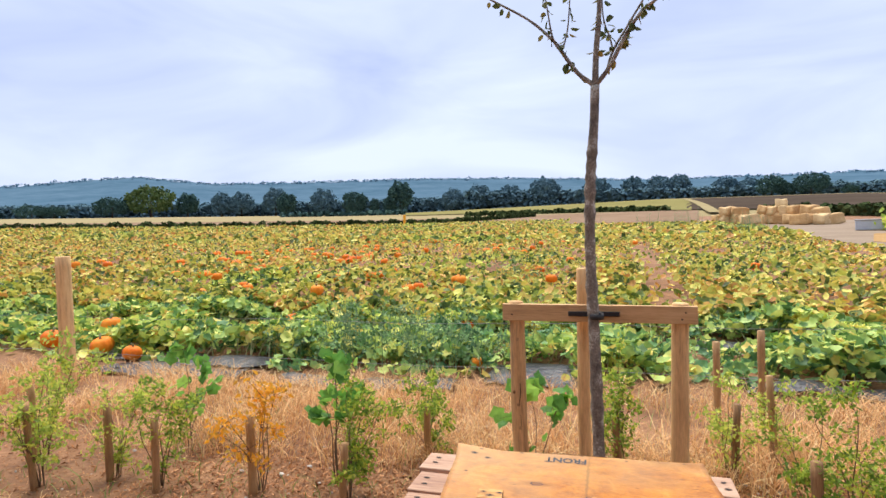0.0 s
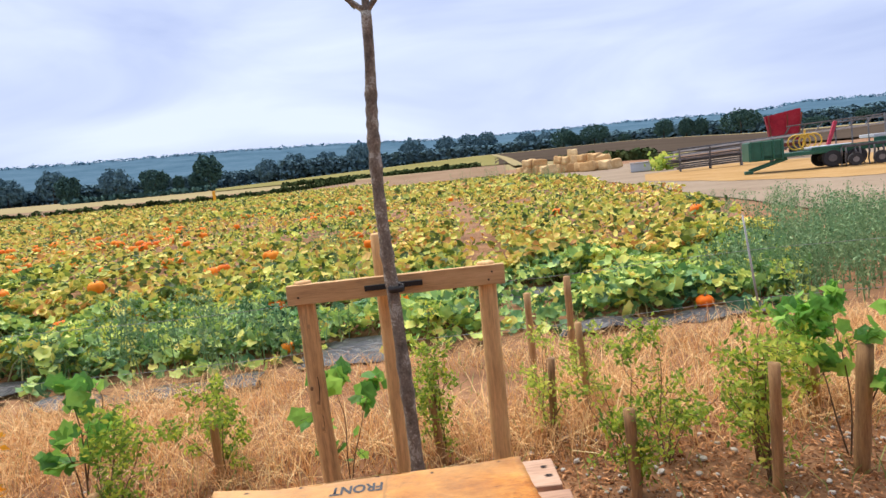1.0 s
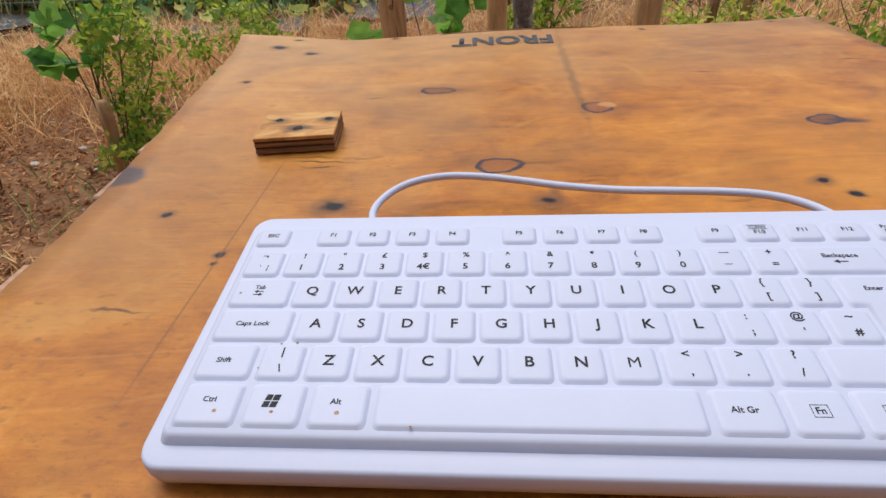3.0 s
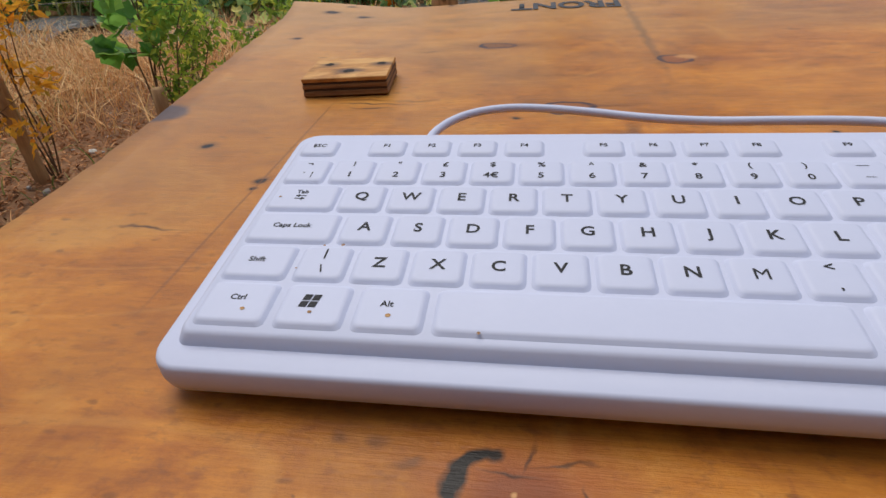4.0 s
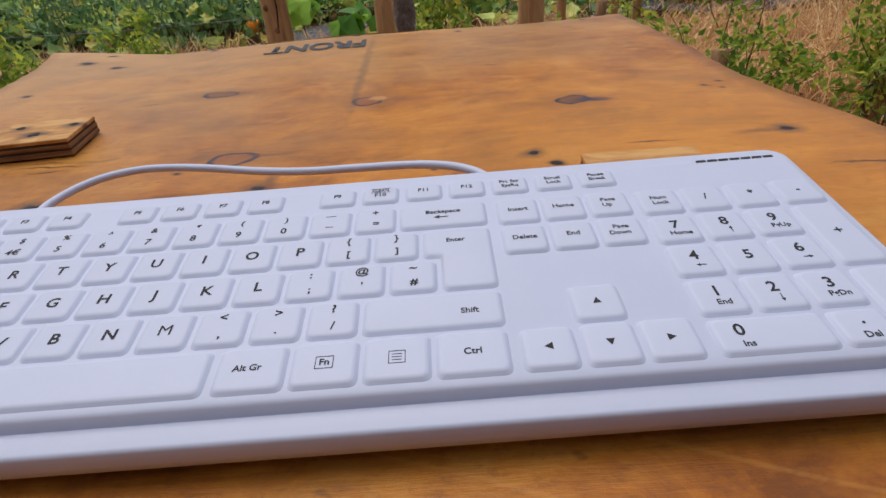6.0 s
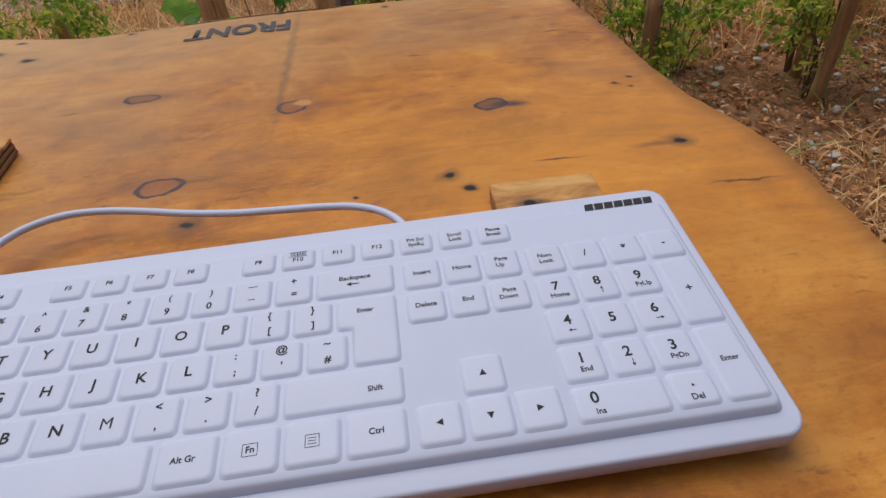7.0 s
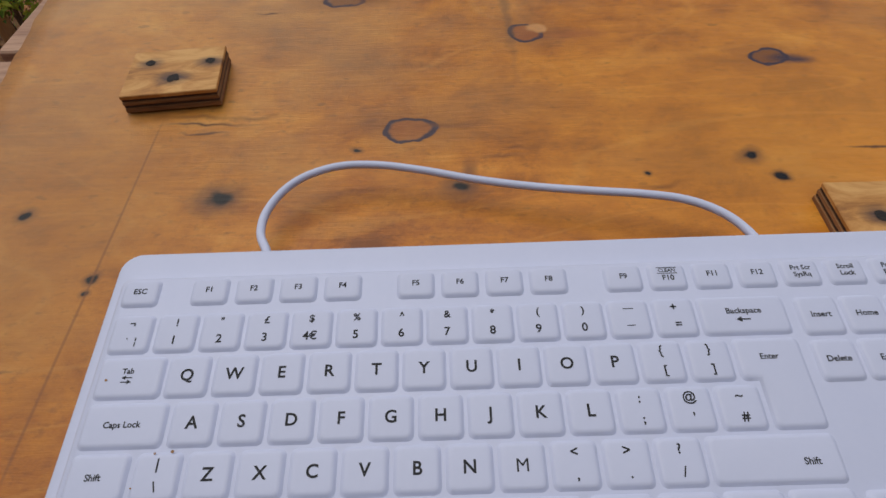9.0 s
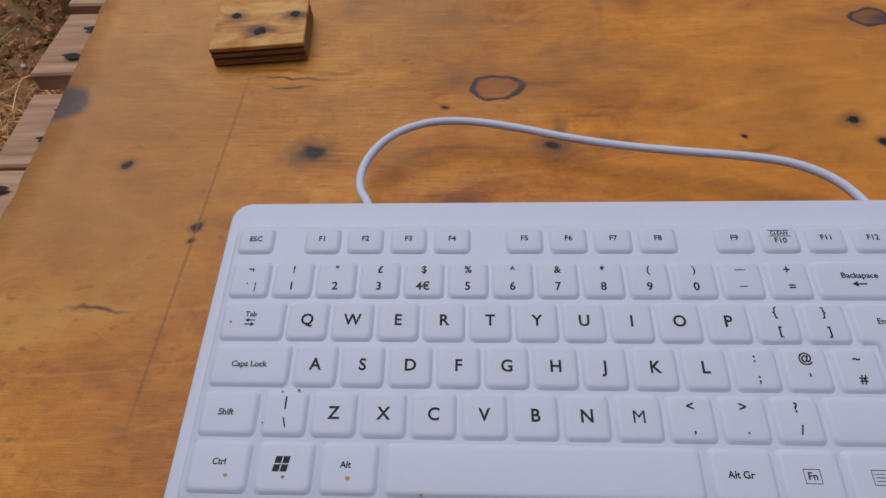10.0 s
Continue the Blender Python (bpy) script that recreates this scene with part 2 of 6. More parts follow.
    # screw holes, nail stains and the dark patch on the left edge
    for x, y, r1, halo in ((0.115, 0.130, 0.0055, 2.6), (-0.026, 0.127, 0.0090, 2.2), (-0.135, 0.117, 0.0048, 1.8), (0.288, 0.146, 0.0050, 2.2),
                           (0.454, 0.154, 0.0045, 2.6), (-0.181, 0.511, 0.0095, 1.5), (-0.133, 0.488, 0.0085, 1.5), (-0.165, 0.545, 0.004, 1.8),
                           (-0.040, 0.548, 0.004, 1.8), (0.136, 0.552, 0.004, 1.8), (0.262, 0.548, 0.004, 1.8), (0.420, 0.565, 0.004, 1.8),
                           (0.446, 0.262, 0.004, 1.6), (0.462, 0.274, 0.003, 1.6), (0.456, 0.252, 0.003, 1.6), (0.224, 0.136, 0.003, 1.5),
                           (0.300, 0.128, 0.005, 1.4), (-0.176, 0.378, 0.005, 1.8), (0.052, 0.166, 0.003, 1.8), (-0.080, 0.073, 0.004, 1.5), (-0.079, 0.064, 0.003, 1.5)):
        col = paint(col, blot(x, y, r1 * halo * 1.1, r1 * halo * 0.9, 0.2, 1.0), (0.060, 0.036, 0.026), 0.75)
        col = paint(col, blot(x, y, r1, r1 * 0.75, 0.55, 1.0), (0.004, 0.0035, 0.003), 1.0)
    col = paint(col, blot(0.121, 0.142, 0.006, 0.016, 0.2, 1.0), BROWN, 0.8)
    col = paint(col, blot(0.436, 0.152, 0.022, 0.005, 0.2, 1.0), BROWN, 0.7)
    col = paint(col, blot(-0.198, 0.170, 0.024, 0.019, 0.75, 1.0), GREY, 0.85)
    # the dark upright streak under the stencilled word, and the faint ruled line
    col = paint(col, blot(0.158, 0.400, 0.006, 0.180, 0.2, 1.0), (0.13, 0.07, 0.035), 0.75)
    col = paint(col, blot(0.160, 0.430, 0.045, 0.150, 0.1, 1.0), (0.62, 0.33, 0.10), 0.35)
    plain = nodes.new("ShaderNodeSeparateXYZ")
    links.new(co, plain.inputs[0])
    line = nodes.new("ShaderNodeMapRange")
    links.new(maths(nodes, links, "ABSOLUTE", maths(nodes, links, "ADD", plain.outputs["X"], 0.080)), line.inputs["Value"])
    line.inputs["From Min"].default_value, line.inputs["From Max"].default_value = 0.0003, 0.0011
    line.inputs["To Min"].default_value, line.inputs["To Max"].default_value = 1.0, 0.0
    col = paint(col, maths(nodes, links, "MULTIPLY", line.outputs[0], blot(-0.08, 0.08, 0.05, 0.125, 0.8, 1.0)), BROWN, 0.6)
    # fine cracks along the grain
    for x, y, half in ((0.365, 0.150, 0.022), (0.285, 0.376, 0.016), (0.345, 0.505, 0.018), (-0.030, 0.330, 0.012), (-0.055, 0.195, 0.030),
                       (0.405, 0.455, 0.016), (0.470, 0.098, 0.030), (-0.050, 0.186, 0.020), (0.070, 0.505, 0.010), (-0.115, 0.020, 0.020), (0.430, 0.402, 0.020)):
        col = paint(col, blot(x, y, half, 0.0016, 0.2, 1.0), (0.07, 0.03, 0.015), 0.9)
    links.new(col, bsdf.inputs["Base Color"])
    rr = nodes.new("ShaderNodeMapRange")
    links.new(cloud, rr.inputs["Value"])
    rr.inputs["To Min"].default_value, rr.inputs["To Max"].default_value = 0.26, 0.46
    links.new(rr.outputs[0], bsdf.inputs["Roughness"])
    bsdf.inputs["Specular IOR Level"].default_value = 0.3
    bumped(nodes, links, bsdf, maths(nodes, links, "ADD", fibre, maths(nodes, links, "MULTIPLY", mottle, 1.5)), 0.35, 0.0012)
    return m


M_PLY = plywood_sheet_mat()
M_PLY_EDGE = surface("plywood_edge", [(0.3, (0.10, 0.045, 0.015)), (0.5, (0.30, 0.14, 0.05)), (0.7, (0.50, 0.27, 0.10))], 40, 0.8, 0.5, 0.001, stretch=(0.3, 0.3, 6))
M_PLY_DARK = surface("plywood_glue_line", [(0.3, (0.035, 0.018, 0.010)), (0.7, (0.10, 0.05, 0.02))], 40, 0.8, 0.4, 0.001)
def offcut_mat(name, holes):
    """A plywood face with soft dark rust round its screw holes."""
    m, nodes, links, bsdf = mat_start(name, 0.65)
    co = nodes.new("ShaderNodeTexCoord").outputs["Object"]
    n = noise_of(nodes, links, co, 38.0, 6.0, (0.6, 1.6, 1), 0.65, 0.5)
    r = ramp(nodes, [(0.34, (0.27, 0.105, 0.022)), (0.48, (0.50, 0.23, 0.055)), (0.62, (0.66, 0.36, 0.115))])
    links.new(n, r.inputs["Fac"])
    col = r.outputs["Color"]
    sep = nodes.new("ShaderNodeSeparateXYZ")
    links.new(co, sep.inputs[0])
    for hx, hy, hr in holes:
        dx = maths(nodes, links, "DIVIDE", maths(nodes, links, "SUBTRACT", sep.outputs["X"], hx), hr * 3.6)
        dy = maths(nodes, links, "DIVIDE", maths(nodes, links, "SUBTRACT", sep.outputs["Y"], hy), hr * 2.4)
        d = maths(nodes, links, "SQRT", maths(nodes, links, "ADD", maths(nodes, links, "MULTIPLY", dx, dx), maths(nodes, links, "MULTIPLY", dy, dy)))
        fade = maths(nodes, links, "SUBTRACT", 1.0, maths(nodes, links, "ADD", d, maths(nodes, links, "MULTIPLY", maths(nodes, links, "SUBTRACT", n, 0.5), 1.2)), True)
        col = mixed(nodes, links, maths(nodes, links, "MULTIPLY", fade, 1.1, True), col, (0.055, 0.036, 0.034))
    links.new(col, bsdf.inputs["Base Color"])
    bumped(nodes, links, bsdf, n, 0.5, 0.001)
    return m



M_STAIN = surface("screw_stain", [(0.3, (0.008, 0.007, 0.006)), (0.7, (0.03, 0.02, 0.014))], 300, 0.8)
M_PALLET = surface("pallet_wood", [(0.25, (0.175, 0.0929, 0.0665)), (0.45, (0.369, 0.207, 0.133)), (0.6, (0.512, 0.316, 0.206)), (0.8, (0.615, 0.426, 0.303))], 11, 0.8, 0.6, 0.002, stretch=(0.25, 2.4, 2.4), vary=0.25)
M_POST = surface("peeled_softwood_post", [(0.25, (0.31, 0.164, 0.0726)), (0.45, (0.621, 0.359, 0.152)), (0.6, (0.823, 0.508, 0.224)), (0.8, (0.9, 0.643, 0.317))], 14, 0.8, 0.6, 0.003, stretch=(3, 3, 0.28), vary=0.15)
M_RAIL = surface("sawn_softwood_rail", [(0.25, (0.351, 0.2, 0.0862)), (0.45, (0.611, 0.362, 0.161)), (0.7, (0.78, 0.512, 0.253))], 13, 0.75, 0.5, 0.002, stretch=(0.3, 3, 3))
M_STAKE = surface("weathered_stake", [(0.25, (0.194, 0.104, 0.0505)), (0.5, (0.415, 0.233, 0.101)), (0.75, (0.58, 0.35, 0.157))], 20, 0.85, 0.6, 0.003, stretch=(3, 3, 0.3), vary=0.3)
M_SILICONE = surface("white_silicone", [(0.3, (0.575, 0.611, 0.766)), (0.7, (0.601, 0.633, 0.785))], 60, 0.55, 0.05, 0.0003, spec=0.4)
M_LEGEND = surface("black_print", [(0.3, (0.010, 0.010, 0.012)), (0.7, (0.022, 0.022, 0.025))], 200, 0.6)
M_STENCIL = surface("stencil_ink", [(0.3, (0.035, 0.04, 0.05)), (0.62, (0.075, 0.08, 0.09)), (0.8, (0.30, 0.17, 0.07))], 90, 0.7)
M_RUBBER = surface("black_rubber", [(0.3, (0.010, 0.010, 0.011)), (0.7, (0.028, 0.028, 0.030))], 50, 0.6)
M_BARK = surface("young_bark", [(0.34, (0.09, 0.075, 0.06)), (0.46, (0.19, 0.155, 0.12)), (0.55, (0.28, 0.235, 0.185)), (0.60, (0.52, 0.49, 0.42)), (0.68, (0.24, 0.20, 0.155))], 24, 0.85, 0.9, 0.004, stretch=(1.0, 1.0, 0.8))
M_CLEAR = surface("clear_tab", [(0.3, (0.62, 0.60, 0.56)), (0.7, (0.72, 0.70, 0.66))], 80, 0.25)

M_SOIL = surface("dry_soil", [(0.28, (0.117, 0.0538, 0.024)), (0.5, (0.261, 0.128, 0.0575)), (0.72, (0.441, 0.235, 0.111))], 2.2, 0.95, 0.9, 0.02, fine=9, by="Position")
M_PALE = surface("pale_stubble_field", [(0.3, (0.281, 0.225, 0.115)), (0.5, (0.323, 0.264, 0.14)), (0.7, (0.365, 0.306, 0.174))], 0.02, 0.95, 0.3, 0.05, by="Position", spec=0.0)
M_OLIVE = surface("olive_grass_field", [(0.3, (0.194, 0.176, 0.0648)), (0.5, (0.23, 0.205, 0.0792)), (0.7, (0.266, 0.234, 0.0972))], 0.03, 0.95, 0.3, 0.05, stretch=(1, 0.25, 1), by="Position", spec=0.0)
M_PLOUGH = surface("ploughed_field", [(0.3, (0.064, 0.048, 0.0368)), (0.5, (0.08, 0.0608, 0.0464)), (0.7, (0.1, 0.0768, 0.0592))], 0.05, 0.95, 0.3, 0.05, by="Position", spec=0.0)
M_BARE = surface("bare_brown_earth", [(0.3, (0.215, 0.140, 0.090)), (0.5, (0.265, 0.180, 0.118)), (0.7, (0.315, 0.225, 0.155))], 0.12, 0.95, 0.3, 0.05, by="Position", spec=0.0)
M_YARD = surface("dusty_yard", [(0.3, (0.236, 0.171, 0.119)), (0.5, (0.295, 0.224, 0.159)), (0.7, (0.342, 0.272, 0.2))], 0.35, 0.95, 0.4, 0.03, fine=14, by="Position", spec=0.05)
M_CHAFF = surface("scattered_straw_chaff", [(0.3, (0.323, 0.184, 0.066)), (0.5, (0.411, 0.25, 0.103)), (0.7, (0.469, 0.308, 0.147))], 0.6, 0.95, 0.5, 0.03, fine=12, by="Position", spec=0.05)
# hills and crest trees: blue distance haze is painted into the base colours
M_HILL = surface("hazed_wooded_hills", [(0.36, (0.0602, 0.116, 0.163)), (0.5, (0.0791, 0.142, 0.196)), (0.64, (0.101, 0.168, 0.225))], 0.006, 0.95, 0.3, 0.5, by="Position", spec=0.0)
M_CREST = leafy("hazed_hill_woodland", [(0.1, (0.111, 0.213, 0.288)), (0.5, (0.126, 0.232, 0.309)), (0.9, (0.144, 0.255, 0.333))], 0.95, through_light=0)
# woodland greens lightened toward blue-grey to paint in the distance haze
M_WOOD = leafy("hazed_far_woodland", [(0.1, (0.0889, 0.163, 0.199)), (0.5, (0.105, 0.184, 0.221)), (0.9, (0.121, 0.205, 0.242))], 0.95, through_light=0)
# dark oak green with a little blue haze painted in
M_OAK = leafy("hazed_oak_foliage", [(0.1, (0.034, 0.072, 0.070)), (0.5, (0.050, 0.100, 0.090)), (0.9, (0.075, 0.135, 0.105))], 0.85, through_light=0)
M_WILLOW = leafy("light_tree_foliage", [(0.1, (0.06, 0.10, 0.035)), (0.5, (0.10, 0.15, 0.05)), (0.9, (0.16, 0.20, 0.08))], 0.85, through_light=0)
M_HEDGE = leafy("hedge_foliage", [(0.1, (0.024, 0.042, 0.0144)), (0.5, (0.054, 0.078, 0.0264)), (0.9, (0.102, 0.126, 0.048))], 0.9, through_light=0)
M_FAR_BARK = surface("dark_bark", [(0.3, (0.03, 0.025, 0.02)), (0.7, (0.07, 0.055, 0.045))], 2, 0.9)
M_PUMP_LEAF = leafy("pumpkin_leaves",
    [(0.10, (0.0192, 0.048, 0.0144)), (0.30, (0.09, 0.18, 0.0408)), (0.48, (0.288, 0.432, 0.072)), (0.66, (0.744, 0.768, 0.132)), (0.80, (0.9, 0.888, 0.228)), (0.90, (0.6, 0.288, 0.084)), (1.0, (0.096, 0.048, 0.024))], 0.55,
    patch=[(0.10, (0.036, 0.0528, 0.0168)), (0.28, (0.18, 0.24, 0.0456)), (0.45, (0.6, 0.564, 0.102)), (0.62, (0.9, 0.792, 0.192)), (0.78, (0.696, 0.324, 0.084)), (1.0, (0.084, 0.0432, 0.0216))], patch_scale=0.16, through_light=0.25)
M_PUMP_LEAF_NEAR = leafy("fresh_pumpkin_leaves",
    [(0.10, (0.0185, 0.0634, 0.0396)), (0.30, (0.0726, 0.211, 0.112)), (0.50, (0.185, 0.409, 0.185)), (0.68, (0.396, 0.62, 0.211)), (0.80, (0.792, 0.871, 0.224)), (0.92, (0.9, 0.898, 0.224)), (1.0, (0.449, 0.211, 0.0726))], 0.5,
    patch=[(0.10, (0.0317, 0.0845, 0.029)), (0.32, (0.198, 0.37, 0.0871)), (0.54, (0.607, 0.726, 0.158)), (0.74, (0.9, 0.9, 0.224)), (0.90, (0.792, 0.422, 0.112)), (1.0, (0.264, 0.119, 0.0462))], patch_scale=0.45, through_light=0.25)
M_VINE = surface("pumpkin_stalks", [(0.3, (0.20, 0.26, 0.08)), (0.5, (0.36, 0.36, 0.14)), (0.7, (0.48, 0.36, 0.18))], 4, 0.7)
M_PUMPKIN = surface("pumpkin_skin", [(0.3, (0.80, 0.15, 0.008)), (0.5, (0.88, 0.22, 0.012)), (0.7, (0.92, 0.30, 0.025))], 6, 0.6, 0.2, 0.004, vary=0.35, spec=0.2)
M_PUMP_STEM = surface("pumpkin_stem", [(0.3, (0.12, 0.14, 0.05)), (0.7, (0.26, 0.24, 0.11))], 20, 0.8)
M_PLASTIC = surface("black_mulch_film", [(0.3, (0.020, 0.022, 0.028)), (0.6, (0.05, 0.052, 0.06)), (0.75, (0.20, 0.17, 0.14))], 3, 0.28, 0.8, 0.03, by="Position")
M_STRAW = leafy("dry_grass", [(0.05, (0.399, 0.187, 0.0726)), (0.35, (0.736, 0.416, 0.178)), (0.65, (0.9, 0.589, 0.277)), (0.95, (0.9, 0.791, 0.436))], 0.8, through_light=0.2)
M_GREEN_GRASS = leafy("green_grass", [(0.05, (0.105, 0.18, 0.045)), (0.5, (0.24, 0.33, 0.09)), (0.95, (0.495, 0.51, 0.18))], 0.7, through_light=0.25)
M_CHIP = leafy("bark_chips", [(0.05, (0.108, 0.0434, 0.0209)), (0.40, (0.293, 0.125, 0.0538)), (0.70, (0.528, 0.25, 0.112)), (0.90, (0.821, 0.467, 0.239)), (1.0, (0.9, 0.8, 0.508))], 0.9, through_light=0)
M_STONE = leafy("pale_flints", [(0.05, (0.306, 0.261, 0.207)), (0.5, (0.468, 0.414, 0.351)), (0.95, (0.666, 0.63, 0.576))], 0.8, through_light=0)
M_HAW = leafy("hawthorn_leaves", [(0.05, (0.0972, 0.198, 0.0317)), (0.4, (0.238, 0.377, 0.0547)), (0.7, (0.475, 0.603, 0.0864)), (0.92, (0.9, 0.792, 0.115)), (1.0, (0.9, 0.679, 0.072))], 0.5, through_light=0.5)
M_LIME = leafy("yellow_green_leaves", [(0.05, (0.188, 0.292, 0.0513)), (0.45, (0.444, 0.581, 0.102)), (0.8, (0.785, 0.802, 0.153)), (1.0, (0.9, 0.717, 0.12))], 0.5, through_light=0.5)
M_AMBER = leafy("orange_autumn_leaves", [(0.05, (0.418, 0.334, 0.0557)), (0.35, (0.835, 0.446, 0.0557)), (0.7, (0.9, 0.46, 0.0418)), (1.0, (0.9, 0.278, 0.0278))], 0.5, through_light=0.5)
M_BROAD = leafy("broad_green_leaves", [(0.05, (0.0678, 0.193, 0.0451)), (0.45, (0.181, 0.429, 0.079)), (0.85, (0.451, 0.745, 0.136)), (1.0, (0.9, 0.858, 0.113))], 0.45, through_light=0.5)
M_WEED = leafy("grey_green_weeds", [(0.05, (0.096, 0.192, 0.088)), (0.5, (0.208, 0.352, 0.16)), (0.95, (0.4, 0.512, 0.256))], 0.7, through_light=0.25)
M_TREE_LEAF = leafy("cherry_leaves", [(0.05, (0.039, 0.0585, 0.0234)), (0.5, (0.111, 0.124, 0.039)), (0.8, (0.286, 0.195, 0.039)), (1.0, (0.546, 0.247, 0.039))], 0.6, through_light=0.35)
M_TWIG = surface("thin_twigs", [(0.3, (0.10, 0.06, 0.035)), (0.7, (0.22, 0.14, 0.08))], 20, 0.8)
M_BALE = surface("straw_bales", [(0.3, (0.46, 0.26, 0.10)), (0.5, (0.62, 0.40, 0.18)), (0.7, (0.74, 0.54, 0.28))], 1.5, 0.95, 0.8, 0.05, fine=10, vary=0.3)
M_RED = surface("faded_red_paint", [(0.3, (0.26, 0.012, 0.035)), (0.5, (0.42, 0.022, 0.055)), (0.7, (0.50, 0.06, 0.085))], 1.2, 0.6, 0.2, 0.01)
M_RED_IN = surface("rusty_inside", [(0.3, (0.13, 0.02, 0.015)), (0.7, (0.22, 0.05, 0.03))], 1.2, 0.8, 0.2, 0.01)
M_GREEN = surface("dark_green_paint", [(0.3, (0.0056, 0.0595, 0.035)), (0.5, (0.0098, 0.0945, 0.056)), (0.7, (0.028, 0.126, 0.077))], 1.5, 0.5, 0.2, 0.01)
M_STEEL = surface("weathered_steel", [(0.3, (0.063, 0.0595, 0.063)), (0.5, (0.119, 0.112, 0.115)), (0.7, (0.21, 0.196, 0.196))], 2.0, 0.6, 0.3, 0.01, metal=0.3, vary=0.3)
M_ALU = surface("pale_pipe", [(0.3, (0.294, 0.287, 0.294)), (0.7, (0.42, 0.413, 0.42))], 2.0, 0.5, 0.2, 0.01)
M_CRATE = surface("grey_white_crate", [(0.3, (0.4, 0.424, 0.464)), (0.7, (0.528, 0.544, 0.576))], 2.0, 0.6, 0.2, 0.01)
M_TYRE = surface("tyre_rubber", [(0.3, (0.012, 0.012, 0.015)), (0.7, (0.035, 0.035, 0.04))], 5.0, 0.8)
M_YELLOW = surface("yellow_paint", [(0.3, (0.60, 0.34, 0.03)), (0.7, (0.72, 0.44, 0.05))], 3.0, 0.6)
M_ORANGE = surface("orange_marker_paint", [(0.3, (0.86, 0.34, 0.01)), (0.7, (0.95, 0.43, 0.02))], 3.0, 0.6)
M_LIGHT_BLOCK = surface("light_block_boards", [(0.3, (0.030, 0.024, 0.020)), (0.7, (0.065, 0.050, 0.040))], 3.0, 0.85, 0.5, 0.01, stretch=(0.3, 1, 4))
M_WIRE = surface("galvanised_wire", [(0.3, (0.30, 0.30, 0.30)), (0.7, (0.45, 0.45, 0.46))], 30, 0.5, metal=0.6)


# ---- building tools ----
def link_mesh(name, verts, faces, mats, parent=None, smooth=False, slots=None):
    me = bpy.data.meshes.new(name)
    me.from_pydata([tuple(v) for v in verts], [], faces)
    for m in mats if isinstance(mats, (list, tuple)) else [mats]:
        me.materials.append(m)
    if slots is not None:
        me.polygons.foreach_set("material_index", slots)
    if smooth:
        me.polygons.foreach_set("use_smooth", [True] * len(me.polygons))
    me.update()
    ob = new(name, me)
    if parent is not None:
        ob.parent = parent
    return ob


def part(name, bm, material, parent=None, label="", smooth=False):
    me = bpy.data.meshes.new(name)
    bm.normal_update()
    bm.to_mesh(me)
    bm.free()
    for m in material if isinstance(material, (list, tuple)) else [material]:
        me.materials.append(m)
    if smooth:
        me.polygons.foreach_set("use_smooth", [True] * len(me.polygons))
    ob = new(name, me)
    if parent is not None:
        ob.parent = parent
    return tagged(ob, label)


def empty_at(name, x, y, z, rz=0, rx=0, ry=0):
    ob = new(name)
    ob.empty_display_size = 0.05
    ob.matrix_basis = pose(x, y, z, rx, ry, rz)
    return ob


def box_bm(sx, sy, sz, bevel=0.0, seg=1, at=(0, 0, 0)):
    """A box with its base centre at the point given."""
    bm = bmesh.new()
    bmesh.ops.create_cube(bm, size=1.0, matrix=Matrix.Translation((at[0], at[1], at[2] + sz / 2)) @ Matrix.Diagonal((sx, sy, sz, 1)))
    if bevel:
        bmesh.ops.bevel(bm, geom=bm.edges[:], offset=bevel, segments=seg, affect="EDGES", profile=0.5)
    return bm


def roughen(bm, amount, scale, seed=0.0):
    for v in bm.verts:
        v.co += noise.noise_vector(v.co * scale + Vector((seed, seed * 1.7, 3.1))) * amount


def tube(points, radii, sides=8, cap=True):
    """Vertices and faces of a tube along points, with a radius for each."""
    pts = [Vector(p) for p in points]
    verts, faces = [], []
    side = None
    for i, p in enumerate(pts):
        d = (pts[min(i + 1, len(pts) - 1)] - pts[max(i - 1, 0)]).normalized()
        if side is None:
            side = d.orthogonal().normalized()
        side = (side - d * side.dot(d)).normalized()
        up = d.cross(side)
        for k in range(sides):
            a = 2 * math.pi * k / sides
            verts.append(p + (side * math.cos(a) + up * math.sin(a)) * radii[i])
    for i in range(len(pts) - 1):
        for k in range(sides):
            k2 = (k + 1) % sides
            faces.append((i * sides + k, i * sides + k2, (i + 1) * sides + k2, (i + 1) * sides + k))
    if cap:
        faces.append(tuple(range(sides - 1, -1, -1)))
        n = (len(pts) - 1) * sides
        faces.append(tuple(range(n, n + sides)))
    return verts, faces


def smooth_line(points, steps=6):
    """A Catmull-Rom line through the points."""
    p = [Vector(q) for q in points]
    p = [p[0] * 2 - p[1]] + p + [p[-1] * 2 - p[-2]]
    out = []
    for i in range(1, len(p) - 2):
        for s in range(steps):
            t = s / steps
            a, b, c, d = p[i - 1:i + 3]
            out.append(0.5 * ((2 * b) + (c - a) * t + (2 * a - 5 * b + 4 * c - d) * t * t + (3 * b - a - 3 * c + d) * t ** 3))
    return out + [p[-2]]


